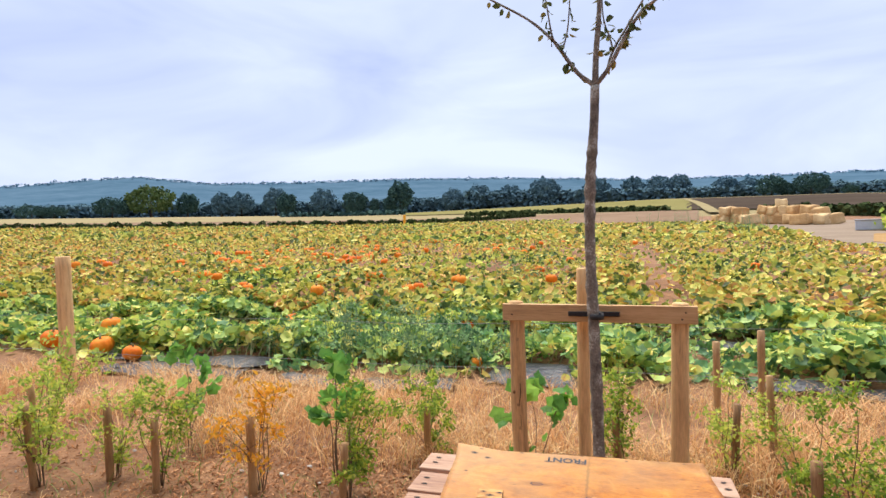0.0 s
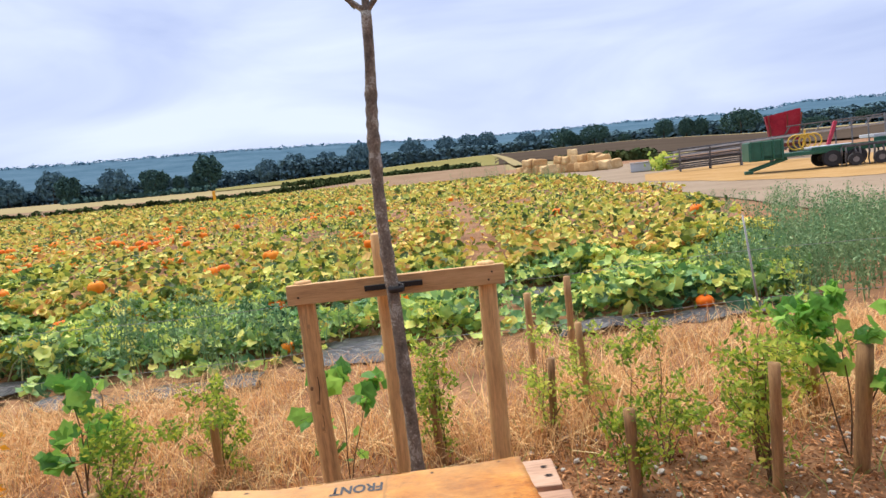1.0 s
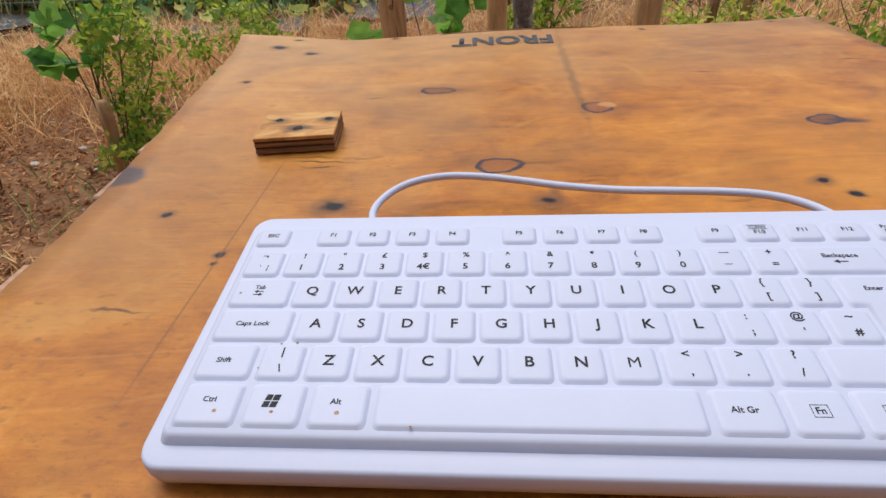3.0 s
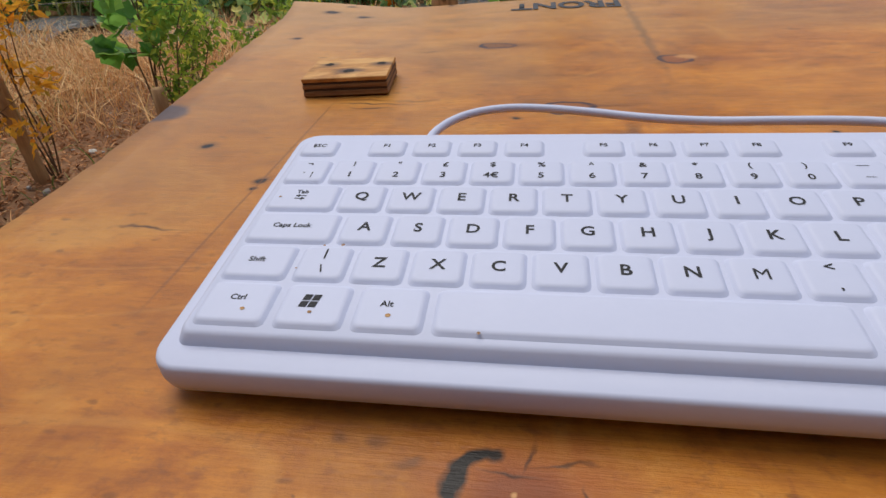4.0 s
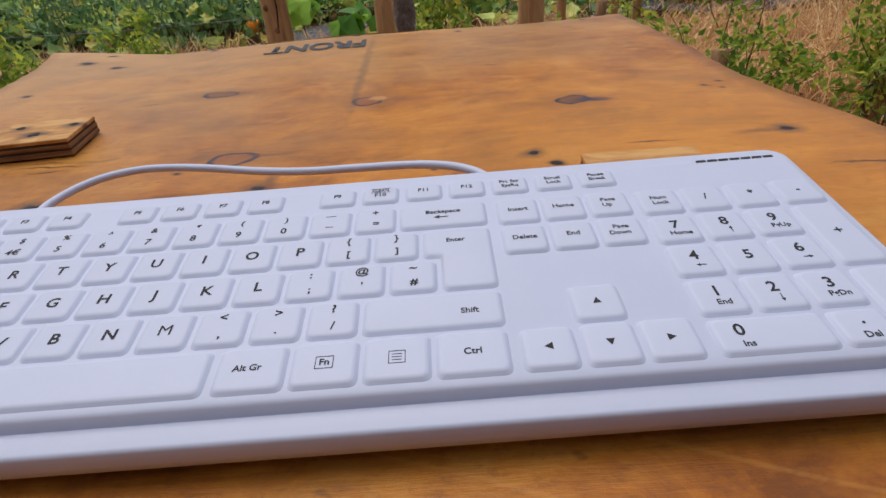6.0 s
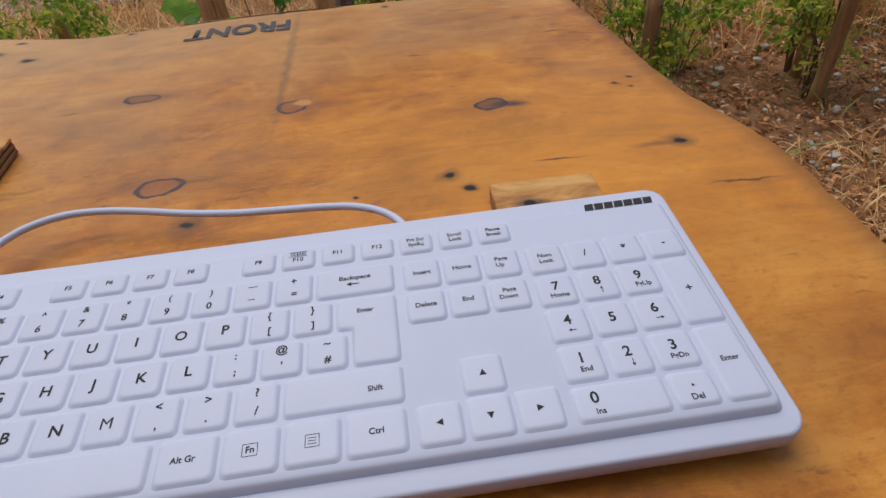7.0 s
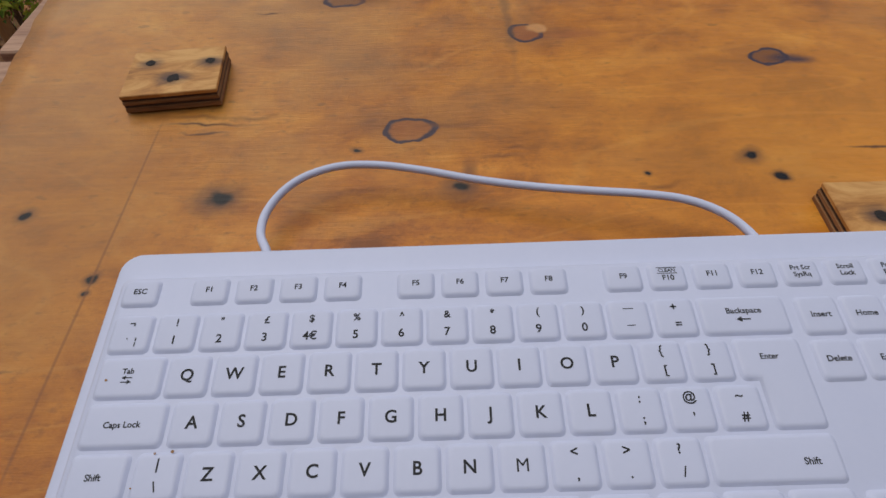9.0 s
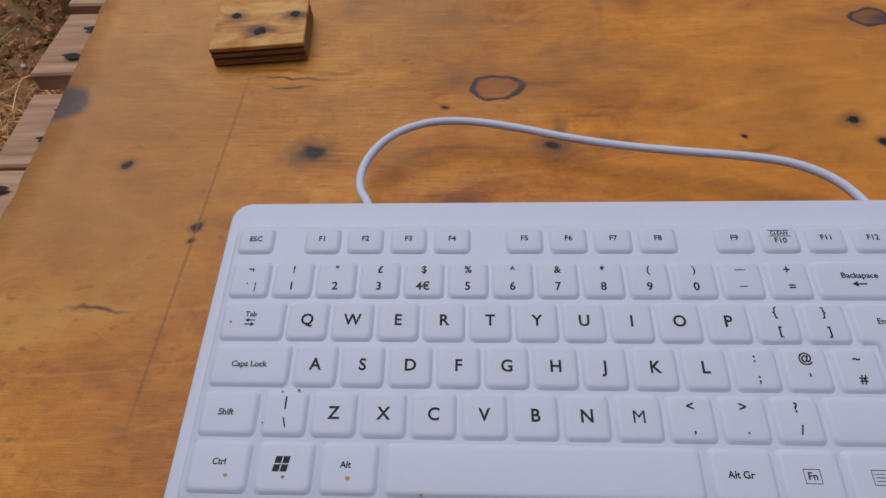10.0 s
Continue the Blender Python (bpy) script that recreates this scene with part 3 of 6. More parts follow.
def text_mesh(text, size, material, name, parent, x, y, z, rz=0, squeeze=1.0, rx=0.0, weight=0.020):
    """Flat lettering, centred on its place, as a mesh of its own."""
    cu = bpy.data.curves.new("lettering", "FONT")
    cu.body, cu.size, cu.align_x, cu.align_y = text, size, "CENTER", "CENTER"
    cu.resolution_u = 3
    cu.offset = 0.0 if "M" in text else size * weight
    ob = bpy.data.objects.new("lettering", cu)
    scene.collection.objects.link(ob)
    dg = bpy.context.evaluated_depsgraph_get()
    me = bpy.data.meshes.new_from_object(ob.evaluated_get(dg))
    bpy.data.objects.remove(ob)
    bpy.data.curves.remove(cu)
    me.materials.clear()
    me.materials.append(material)
    out = new(name, me)
    out.parent = parent
    out.matrix_basis = pose(x, y, z, rx, 0, rz) @ Matrix.Diagonal((squeeze, 1, 1, 1))
    return out


# ---- the pallet table and its plywood top ----
SLAT_TOP = 0.505
table = tagged(empty_at("pallet_table", 0.10, 0.12, 0), "rough wooden pallet table with pinkish-grey weathered boards", "table")
SLATS = ((0.698, 0.135), (0.538, 0.135), (0.400, 0.105), (0.278, 0.095), (0.170, 0.095), (0.060, 0.095), (-0.050, 0.095), (-0.160, 0.095), (-0.270, 0.095), (-0.380, 0.095))
rng = random.Random(4)
for i, (y, w) in enumerate(SLATS):
    x0, x1 = -0.402 + 0.036 * min(1, (0.698 - y) / 0.42) + rng.uniform(-0.006, 0.006), 0.580 + rng.uniform(-0.004, 0.008)
    bm = box_bm(x1 - x0, w, 0.021, 0.0022, 1)
    bmesh.ops.subdivide_edges(bm, edges=[e for e in bm.edges if abs((e.verts[0].co - e.verts[1].co).x) > 0.3], cuts=12)
    roughen(bm, 0.0025, 18, i * 2.3)
    ob = part("board", bm, M_PALLET, table)
    ob.matrix_basis = pose((x0 + x1) / 2 - 0.10, y - 0.12, SLAT_TOP - 0.021 + rng.uniform(-0.002, 0.001), rng.uniform(-0.5, 0.5), 0, rng.uniform(-0.5, 0.5))
    for sx in (x0 + 0.040, x1 - 0.030):
        for sy in (-0.022, 0.024):
            nb = bmesh.new()
            bmesh.ops.create_circle(nb, cap_ends=True, segments=10, radius=0.0045)
            for v in nb.verts:
                v.co.x *= rng.uniform(1.4, 3.2)
            nail = part("nail_stain", nb, M_STAIN, ob)
            nail.location = (sx - (x0 + x1) / 2 + rng.uniform(-0.006, 0.006), sy + rng.uniform(-0.006, 0.006), 0.0236)
for x in (-0.31, 0.09, 0.49):
    ob = part("bearer", box_bm(0.09, 1.18, 0.078, 0.003), M_PALLET, table)
    ob.matrix_basis = pose(x - 0.10, 0.045, SLAT_TOP - 0.021 - 0.079)
for x in (-0.31, 0.49):
    for y in (-0.36, 0.60):
        ob = part("leg", box_bm(0.09, 0.09, SLAT_TOP - 0.0995, 0.004), M_PALLET, table)
        ob.matrix_basis = pose(x - 0.10, y - 0.12, 0)
for x in (-0.13, 0.16, 0.43):
    ob = part("batten", box_bm(0.07, 0.86, TABLE - 0.0192 - SLAT_TOP - 0.003, 0.003), M_PALLET, table)
    ob.matrix_basis = pose(x - 0.10, 0.05 - 0.12, SLAT_TOP + 0.0025)


def ply_edge(points, steps=26, jag=0.0022, seed=0.0):
    out = []
    line = smooth_line([(x, y, 0) for x, y in points], steps)
    for i, p in enumerate(line):
        out.append(Vector((p.x + jag * noise.noise(Vector((p.x * 60, p.y * 60, seed))), p.y + jag * noise.noise(Vector((p.x * 60, p.y * 60, seed + 9))), 0)))
    return out


def sag(x, y):
    droop = -0.007 * math.exp(-((y - 0.33) / 0.075) ** 2) * min(1, max(0, (x - 0.38) / 0.1)) + 0.005 * min(1, max(0, (-0.10 - x) / 0.1)) * min(1, max(0, (y - 0.05) / 0.15))
    return droop + 0.0025 * noise.noise(Vector((x * 3.1, y * 3.1, 2.0))) + 0.006 * max(0, (y - 0.50) / 0.07) * max(0, (-0.1 - x) / 0.14) + 0.0025 * max(0, (y - 0.45) / 0.1) * math.sin(x * 12)


def plywood_sheet():
    """A warped sheet with worn, uneven edges; its face, plies and underside in one mesh."""
    left = ply_edge([(-0.192, -0.40), (-0.192, -0.15), (-0.192, 0.03), (-0.195, 0.12), (-0.200, 0.20), (-0.208, 0.27), (-0.215, 0.33), (-0.220, 0.39), (-0.227, 0.46), (-0.246, 0.562)], 10)
    right = ply_edge([(0.507, -0.40), (0.507, -0.15), (0.509, 0.03), (0.511, 0.125), (0.503, 0.172), (0.492, 0.225), (0.491, 0.285), (0.493, 0.355), (0.481, 0.44), (0.471, 0.580)], 10, seed=4.0)
    rows, cols = len(left), 41
    verts, faces, slots = [], [], []

    for j in range(rows):
        for i in range(cols):
            f = i / (cols - 1)
            p = left[j].lerp(right[j], f)
            bow = 0.0
            if j == rows - 1:
                bow = -0.006 * math.sin(math.pi * f) - 0.008 * math.sin(math.pi * f) ** 2 + 0.002 * noise.noise(Vector((f * 30, 0, 0)))
            verts.append(Vector((p.x, p.y + bow, sag(p.x, p.y))))
    n = len(verts)
    for layer in (-0.0035, -0.0075, -0.0110, -0.0150, -0.0185):
        verts += [v + Vector((0, 0, layer)) for v in verts[:n]]
    for j in range(rows - 1):
        for i in range(cols - 1):
            a = j * cols + i
            faces.append((a, a + 1, a + cols + 1, a + cols))
            slots.append(0)
            b = a + 5 * n
            faces.append((b, b + cols, b + cols + 1, b + 1))
            slots.append(0)
    rim = [i for i in range(cols)] + [j * cols + cols - 1 for j in range(1, rows)] + [(rows - 1) * cols + i for i in range(cols - 2, -1, -1)] + [j * cols for j in range(rows - 2, 0, -1)]
    for layer in range(5):
        for k, a in enumerate(rim):
            b = rim[(k + 1) % len(rim)]
            faces.append((a + layer * n, a + (layer + 1) * n, b + (layer + 1) * n, b + layer * n))
            slots.append(2 if layer % 2 else 1)
    ob = link_mesh("plywood_sheet", verts, faces, [M_PLY, M_PLY_EDGE, M_PLY_DARK], slots=slots)
    ob.location = (0, 0, TABLE)
    for p in ob.data.polygons:
        p.use_smooth = p.material_index == 0
    return tagged(ob, "honey-brown weathered plywood sheet with knots and stains on the pallet", "tabletop")


ply = plywood_sheet()
word = text_mesh("FRONT", 0.044, M_STENCIL, "stencilled_word", ply, 0.093, 0.511, 0.0030, 181, 0.83, 0.0, 0.03)
for v in word.data.vertices:
    p = word.matrix_basis @ v.co
    v.co.z = sag(p.x, p.y) + 0.0008 - 0.0030
tagged(word, "faded black stencilled word FRONT")


def offcut(x, y, sx, sy, rz, holes, label):
    """A small square of thick plywood with screw holes."""
    face = offcut_mat("offcut_face", holes)
    root = tagged(empty_at("plywood_block", x, y, TABLE + 0.0005, rz), label, "wood block", "plywood blocks on the tabletop")
    for k, (z0, z1, m) in enumerate(((0, 0.0038, M_PLY_EDGE), (0.0038, 0.0055, M_PLY_DARK), (0.0055, 0.0085, M_PLY_EDGE), (0.0085, 0.0102, M_PLY_DARK), (0.0102, 0.0132, face))):
        inset = 0.0006 if m is M_PLY_DARK else 0.0
        bm = box_bm(sx - inset, sy - inset, z1 - z0, 0.0005, 1, (0, 0, z0))
        part("ply", bm, m, root)
    for hx, hy, r in holes:
        bm = bmesh.new()
        bmesh.ops.create_circle(bm, cap_ends=True, segments=18, radius=r)
        for v in bm.verts:
            v.co *= 1 + 0.4 * noise.noise(v.co * 300 + Vector((hx * 90, hy * 90, 0)))
        ob = part("screw_hole", bm, M_STAIN, root)
        ob.location = (hx, hy, 0.01345)
    return root


offcut(-0.0765, 0.2360, 0.063, 0.051, 5, ((-0.018, 0.011, 0.0032), (0.001, -0.009, 0.0042), (0.023, 0.008, 0.0036)), "small square plywood block with three dark screw holes")
offcut(0.3410, 0.0890, 0.064, 0.042, -1, ((-0.012, -0.004, 0.0036), (0.017, -0.009, 0.0034)), "plywood block with screw holes behind the keyboard")


# ---- the keyboard ----
U = 0.01905
SLOPE = 0.105                      # rise of the key tops toward the back
KEYTOP = 0.0296                   # height of the key tops over the wood at the Q row


def rounded(x0, x1, y0, y1, r, seg=4):
    out = []
    for cx, cy, a0 in ((x1 - r, y1 - r, 0), (x0 + r, y1 - r, 90), (x0 + r, y0 + r, 180), (x1 - r, y0 + r, 270)):
        for k in range(seg + 1):
            a = radians(a0 + 90 * k / seg)
            out.append((cx + r * math.cos(a), cy + r * math.sin(a)))
    return out


def shell(loops):
    """A closed skin over loops of equal length, from the bottom one to the top one."""
    n = len(loops[0])
    verts = [p for lp in loops for p in lp]
    faces = [tuple(range(n - 1, -1, -1))]
    for j in range(len(loops) - 1):
        for k in range(n):
            k2 = (k + 1) % n
            faces.append((j * n + k, j * n + k2, (j + 1) * n + k2, (j + 1) * n + k))
    faces.append(tuple(range((len(loops) - 1) * n, len(loops) * n)))
    return verts, faces


keyboard = tagged(empty_at("keyboard", 0.173, -0.009, TABLE), "white silicone computer keyboard on the plywood top", "keyboard")
KX, KY = 0.173, -0.009


def top_z(y):
    return KEYTOP + SLOPE * y


def deck_z(y):
    return top_z(y) - 0.0014


def body_loop(inset, dz, low=False):
    pts = rounded(-0.0472 + inset, 0.3942 - inset, -0.0800 + inset, 0.0640 - inset, 0.0095 - inset * 0.6, 6)
    return [Vector((x - KX, y - KY, 0.0152 + 0.093 * (y + 0.0842) + dz)) for x, y in pts]


kb_base = [[Vector((p.x, p.y, max(0.0030, p.z - 0.0115))) for p in body_loop(0.0032, 0)],
           [Vector((p.x, p.y, max(0.0045, p.z - 0.0098))) for p in body_loop(0.0010, 0)],
           body_loop(0.0, -0.0060), body_loop(0.0, -0.0014), body_loop(0.0004, -0.0004), body_loop(0.0014, 0.0)]
v, f = shell(kb_base)
link_mesh("base", v, f, M_SILICONE, keyboard, True)
# the raised deck that carries the keys
deck = []
for inset, drop in ((-0.0030, 0.0080), (-0.0022, 0.0046), (-0.0006, 0.0010), (0.0008, 0.0)):
    pts = rounded(-0.0395 + inset, 0.3865 - inset, -0.0698 + inset * 0.7, 0.0462 - inset, 0.0040, 5)
    deck.append([Vector((x - KX, y - KY, deck_z(y) - drop)) for x, y in pts])
v, f = shell(deck)
link_mesh("key_deck", v, f, M_SILICONE, keyboard, True)
for x, fy, fh in ((-0.015, 0.046, 0.0145), (0.36, 0.046, 0.0145), (-0.015, -0.068, 0.0045), (0.36, -0.068, 0.0045)):
    foot = part("rubber_foot", box_bm(0.02, 0.008, fh, 0.001), M_RUBBER, keyboard)
    foot.location = (x - KX, fy - KY, 0)

LAY = math.degrees(math.atan(SLOPE))


def key(x0, x1, y0, y1, legends, notch=None):
    """One soft key, with what is printed on it; legends: text, dx, dy, size."""
    g = 0.0011
    x0, x1, y0, y1 = x0 + g, x1 - g, y0 + g, y1 - g
    cx, cy = (x0 + x1) / 2, (y0 + y1) / 2
    loops = []
    for inset, dz, r in ((-0.0007, -0.0016, 0.0024), (-0.0003, -0.0013, 0.0024), (0.0003, -0.00055, 0.0024), (0.0009, -0.00012, 0.0022), (0.0018, 0.0, 0.0018)):
        if notch is None:
            pts = rounded(x0 + inset, x1 - inset, y0 + inset, y1 - inset, r, 3)
        else:
            nx, ny = notch[0] + g, notch[1] + g
            upper = rounded(x0 + inset, x1 - inset, ny + inset, y1 - inset, r, 3)
            lower = rounded(nx + inset, x1 - inset, y0 + inset, y1 - inset, r, 3)
            pts = upper[0:8] + upper[8:12] + [(nx + inset, ny + inset)] + lower[8:16]
        loops.append([Vector((x - cx, y - cy, top_z(y) + dz - top_z(cy))) for x, y in pts])
    v, f = shell(loops)
    ob = link_mesh("key", v, f, M_SILICONE, keyboard, True)
    ob.location = (cx - KX, cy - KY, top_z(cy))
    for text, dx, dy, size in legends:
        z = 0.00012 + SLOPE * dy
        if text in ("UP", "DOWN", "LEFT", "RIGHT"):
            a = {"UP": 90, "DOWN": -90, "LEFT": 180, "RIGHT": 0}[text]
            lg = link_mesh("legend", [(size, 0, 0), (-size * 0.7, size * 0.9, 0), (-size * 0.7, -size * 0.9, 0)], [(0, 1, 2)], M_LEGEND, ob)
            lg.matrix_basis = pose(dx, dy, z, LAY, 0, 0) @ pose(0, 0, 0, 0, 0, a)
        elif text.startswith("TO_"):
            a = {"TO_UP": 90, "TO_DOWN": -90, "TO_LEFT": 180, "TO_RIGHT": 0}[text]
            s = size
            lg = link_mesh("legend", [(s, 0, 0), (s * 0.2, s * 0.42, 0), (s * 0.2, -s * 0.42, 0), (s * 0.2, s * 0.1, 0), (-s, s * 0.1, 0), (-s, -s * 0.1, 0), (s * 0.2, -s * 0.1, 0)],
                           [(0, 1, 2), (3, 4, 5, 6)], M_LEGEND, ob)
            lg.matrix_basis = pose(dx, dy, z, LAY, 0, 0) @ pose(0, 0, 0, 0, 0, a)
        elif text in ("FRAME", "LINES", "PANES", "DASH"):
            bm = bmesh.new()

            def slab(ax, ay, bx, by, lean=0.0):
                vs = [bm.verts.new(p) for p in ((ax + lean * ay, ay, 0), (bx + lean * ay, ay, 0), (bx + lean * by, by, 0), (ax + lean * by, by, 0))]
                bm.faces.new(vs)

            if text == "DASH":
                slab(-size, -0.00017, size, 0.00017)
            elif text == "PANES":
                for ax in (-size, 0.08 * size):
                    for ay in (-size, 0.08 * size):
                        slab(ax, ay, ax + size * 0.92, ay + size * 0.92, 0.18)
            else:
                w, h, e = size, size * (0.95 if text == "LINES" else dx * 0 + 0.86), 0.00022
                slab(-w, -h, w, -h + e), slab(-w, h - e, w, h), slab(-w, -h + e, -w + e, h - e), slab(w - e, -h + e, w, h - e)
                if text == "LINES":
                    for yy in (-0.45, 0.0, 0.45):
                        slab(-w * 0.6, yy * h - e / 2, w * 0.6, yy * h + e / 2)
            lg = part("legend", bm, M_LEGEND, ob)
            lg.matrix_basis = pose(dx, dy, z, LAY)
        else:
            text_mesh(text, size, M_LEGEND, "legend", ob, dx, dy, z, 0, 1.0, LAY)
    return ob


def square_key(cx, cy, legends, w=U, h=U):
    return key(cx - w / 2, cx + w / 2, cy - h / 2, cy + h / 2, legends)


BIG, MID, SMALL, TINY = 0.0068, 0.0052, 0.0032, 0.0029
# function row
FY, FH = 0.0384, 0.0145
for cx, name in ((-0.0295, "ESC"), (0.0010, "F1"), (0.0205, "F2"), (0.0400, "F3"), (0.0595, "F4"), (0.0915, "F5"), (0.1108, "F6"), (0.1302, "F7"), (0.1495, "F8"),
                 (0.1820, "F9"), (0.2013, "F10"), (0.2207, "F11"), (0.2400, "F12")):
    lg = [(name, 0, 0.0004 if name != "F10" else -0.0010, 0.0036)]
    if name == "F10":
        lg += [("CLEAN", 0, 0.0026, 0.0024), ("DASH", 0, 0.0040, 0.0044), ("DASH", 0, 0.0012, 0.0044)]
    square_key(cx, FY, lg, 0.0180, FH)
for cx, a, b in ((0.2592, "Prt Scr", "SysRq"), (0.2786, "Scroll", "Lock"), (0.2980, "Pause", "Break")):
    square_key(cx, FY, [(a, 0, 0.0019, SMALL), (b, 0, -0.0014, SMALL)], 0.0180, FH)
# figures
for i, (top, low) in enumerate((("\u00ac", "`  \u00a6"), ("!", "1"), ("\"", "2"), ("\u00a3", "3"), ("$", "4\u20ac"), ("%", "5"), ("^", "6"), ("&", "7"), ("*", "8"), ("(", "9"), (")", "0"))):
    square_key((i - 1.5) * U, U, [(top, 0, 0.0042, 0.0046), (low, -0.0002 if i else 0.001, -0.0036, MID if i else 0.0042)])
square_key(9.5 * U, U, [("DASH", 0, 0.0042, 0.0022), ("DASH", 0, -0.0034, 0.0017)])
square_key(10.5 * U, U, [("+", 0, 0.0042, 0.0052), ("=", 0.0005, -0.0036, 0.0050)])
key(11 * U, 13 * U, 0.5 * U, 1.5 * U, [("Backspace", 0, 0.0016, 0.0036), ("TO_LEFT", -0.001, -0.0022, 0.0030)])
# letters
key(-2 * U, -0.5 * U, -0.5 * U, 0.5 * U, [("Tab", -0.001, 0.0024, SMALL), ("TO_LEFT", -0.001, -0.0002, 0.0022), ("TO_RIGHT", -0.001, -0.0020, 0.0022)])


def key_x(n, row):
    """The middle of a key n units along its row; the lower rows are set a little wider."""
    start, pitch, off = ((-0.0005, 0.01908, 0.0), (0.0055, 0.01914, 0.25), (0.0152, 0.01925, 0.75))[row]
    return start + pitch * (n - off)


for row, off, line in ((0, 0.0, "QWERTYUIOP"), (1, 0.25, "ASDFGHJKL"), (2, 0.75, "ZXCVBNM")):
    for i, c in enumerate(line):
        square_key(key_x(i + off, row), -row * U, [(c, 0, 0, BIG)])
for cx, row, top, low in ((10, 0, "{", "["), (11, 0, "}", "]"), (9.25, 1, ":", ";"), (10.25, 1, "@", "'"), (11.25, 1, "~", "#"), (7.75, 2, "<", ","), (8.75, 2, ">", "."), (9.75, 2, "?", "/"), (-0.25, 2, "|", "\\")):
    square_key(key_x(cx, row), -row * U, [(top, 0, 0.0042, 0.0052), (low, 0.0004, -0.0038, 0.0050)])
key(11.5 * U, 13 * U, -1.5 * U, 0.5 * U, [("Enter", -0.0006, 0.0100, 0.0034)], (11.86 * U, -0.5 * U))
key(-2 * U, -0.22 * U, -1.5 * U, -0.5 * U, [("Caps Lock", -0.0005, 0, 0.0034)])
key(-2 * U, -0.74 * U, -2.5 * U, -1.5 * U, [("Shift", -0.001, 0, 0.0034)])
key(10.40 * U, 13 * U, -2.5 * U, -1.5 * U, [("Shift", 0.0125, -0.0014, 0.0035)])
# bottom row
B0, B1 = -3.55 * U, -2.5 * U
key(-0.0381, -0.0135, B0, B1, [("Ctrl", 0.0, 0.0014, 0.0032)])
key(-0.0125, 0.0105, B0, B1, [("PANES", -0.0012, 0.0010, 0.0027)])
key(0.0115, 0.0345, B0, B1, [("Alt", -0.0012, 0.0010, 0.0033)])
key(0.0355, 0.1515, B0, B1, [])
key(0.1525, 0.1765, B0, B1, [("Alt Gr", -0.001, 0, 0.0035)])
key(0.1765, 0.1995, B0, B1, [("FRAME", 0, 0, 0.0029), ("Fn", 0, 0, 0.0036)])
key(0.1995, 0.2225, B0, B1, [("LINES", 0, 0, 0.0027)])
key(0.2225, 0.2475, B0, B1, [("Ctrl", 0, 0, 0.0036)])
# small brown specks of dirt on the front keys and the edge of the base
for x, y, r in ((-0.0225, -0.0610, 0.0008), (-0.0010, -0.0612, 0.0007), (0.0230, -0.0612, 0.0009), (0.0500, -0.0664, 0.0006), (-0.0060, -0.0300, 0.0005), (0.0005, -0.0295, 0.0007), (-0.0120, -0.0420, 0.0004), (-0.0330, -0.0010, 0.0006)):
    sp = link_mesh("dirt_speck", [(r * math.cos(a), r * math.sin(a) * 0.85, 0) for a in [math.pi * q / 4 for q in range(8)]], [tuple(range(8))], M_STAKE, keyboard)
    sp.matrix_basis = pose(x - KX, y - KY, top_z(y) + 0.00015, math.degrees(math.atan(SLOPE)))
# editing keys and arrows
for cx, cy, words in ((0.2600, 0.0180, ("Insert",)), (0.2790, 0.0180, ("Home",)), (0.2980, 0.0180, ("Page", "Up")), (0.2600, -0.0013, ("Delete",)), (0.2790, -0.0013, ("End",)), (0.2980, -0.0013, ("Page", "Down"))):
    square_key(cx, cy, [(words[0], 0, 0.0, 0.0036)] if len(words) == 1 else [(words[0], 0, 0.0019, 0.0034), (words[1], -0.001, -0.0019, 0.0034)])
for cx, cy, way in ((0.2785, -0.0395, "UP"), (0.2590, -0.0580, "LEFT"), (0.2783, -0.0580, "DOWN"), (0.2972, -0.0580, "RIGHT")):
    square_key(cx, cy, [(way, 0, 0, 0.0016)])
# number pad
NX = (0.3187, 0.3378, 0.3568, 0.3760)
NR, NY0 = 0.0192, -0.0028            # row pitch, and the middle of the row of seven
square_key(NX[0], 0.0165, [("Num", 0, 0.0017, 0.0034), ("Lock", 0, -0.0019, 0.0034)])
for cx, c in ((NX[1], "/"), (NX[2], "*"), (NX[3], "-")):
    square_key(cx, 0.0165, [(c, 0, 0, 0.0056)])
PAD = (("7", "Home"), ("8", "TO_UP"), ("9", "PgUp"), ("4", "TO_LEFT"), ("5", ""), ("6", "TO_RIGHT"), ("1", "End"), ("2", "TO_DOWN"), ("3", "PgDn"))
for i, (big, low) in enumerate(PAD):
    lg = [(big, 0, 0.0016 if low else 0, BIG)]
    if low:
        lg.append((low, 0.0008, -0.0036, 0.0018 if low.startswith("TO_") else 0.0034))
    square_key(NX[i % 3], NY0 - (i // 3) * NR, lg)
key(NX[0] - U / 2, NX[1] + U / 2, B0, NY0 - 2.5 * NR, [("0", -0.0098, 0.0016, BIG), ("Ins", -0.0090, -0.0040, 0.0034)])
key(NX[2] - U / 2, NX[2] + U / 2, B0, NY0 - 2.5 * NR, [(".", 0, 0.0026, BIG), ("Del", 0, -0.0040, 0.0036)])
key(NX[3] - U / 2, NX[3] + U / 2, NY0 - 1.5 * NR, NY0 + 0.5 * NR, [("+", 0, 0, 0.0058)])
key(NX[3] - U / 2, NX[3] + U / 2, B0, NY0 - 1.5 * NR, [("Enter", 0, 0.0005, 0.0034)])
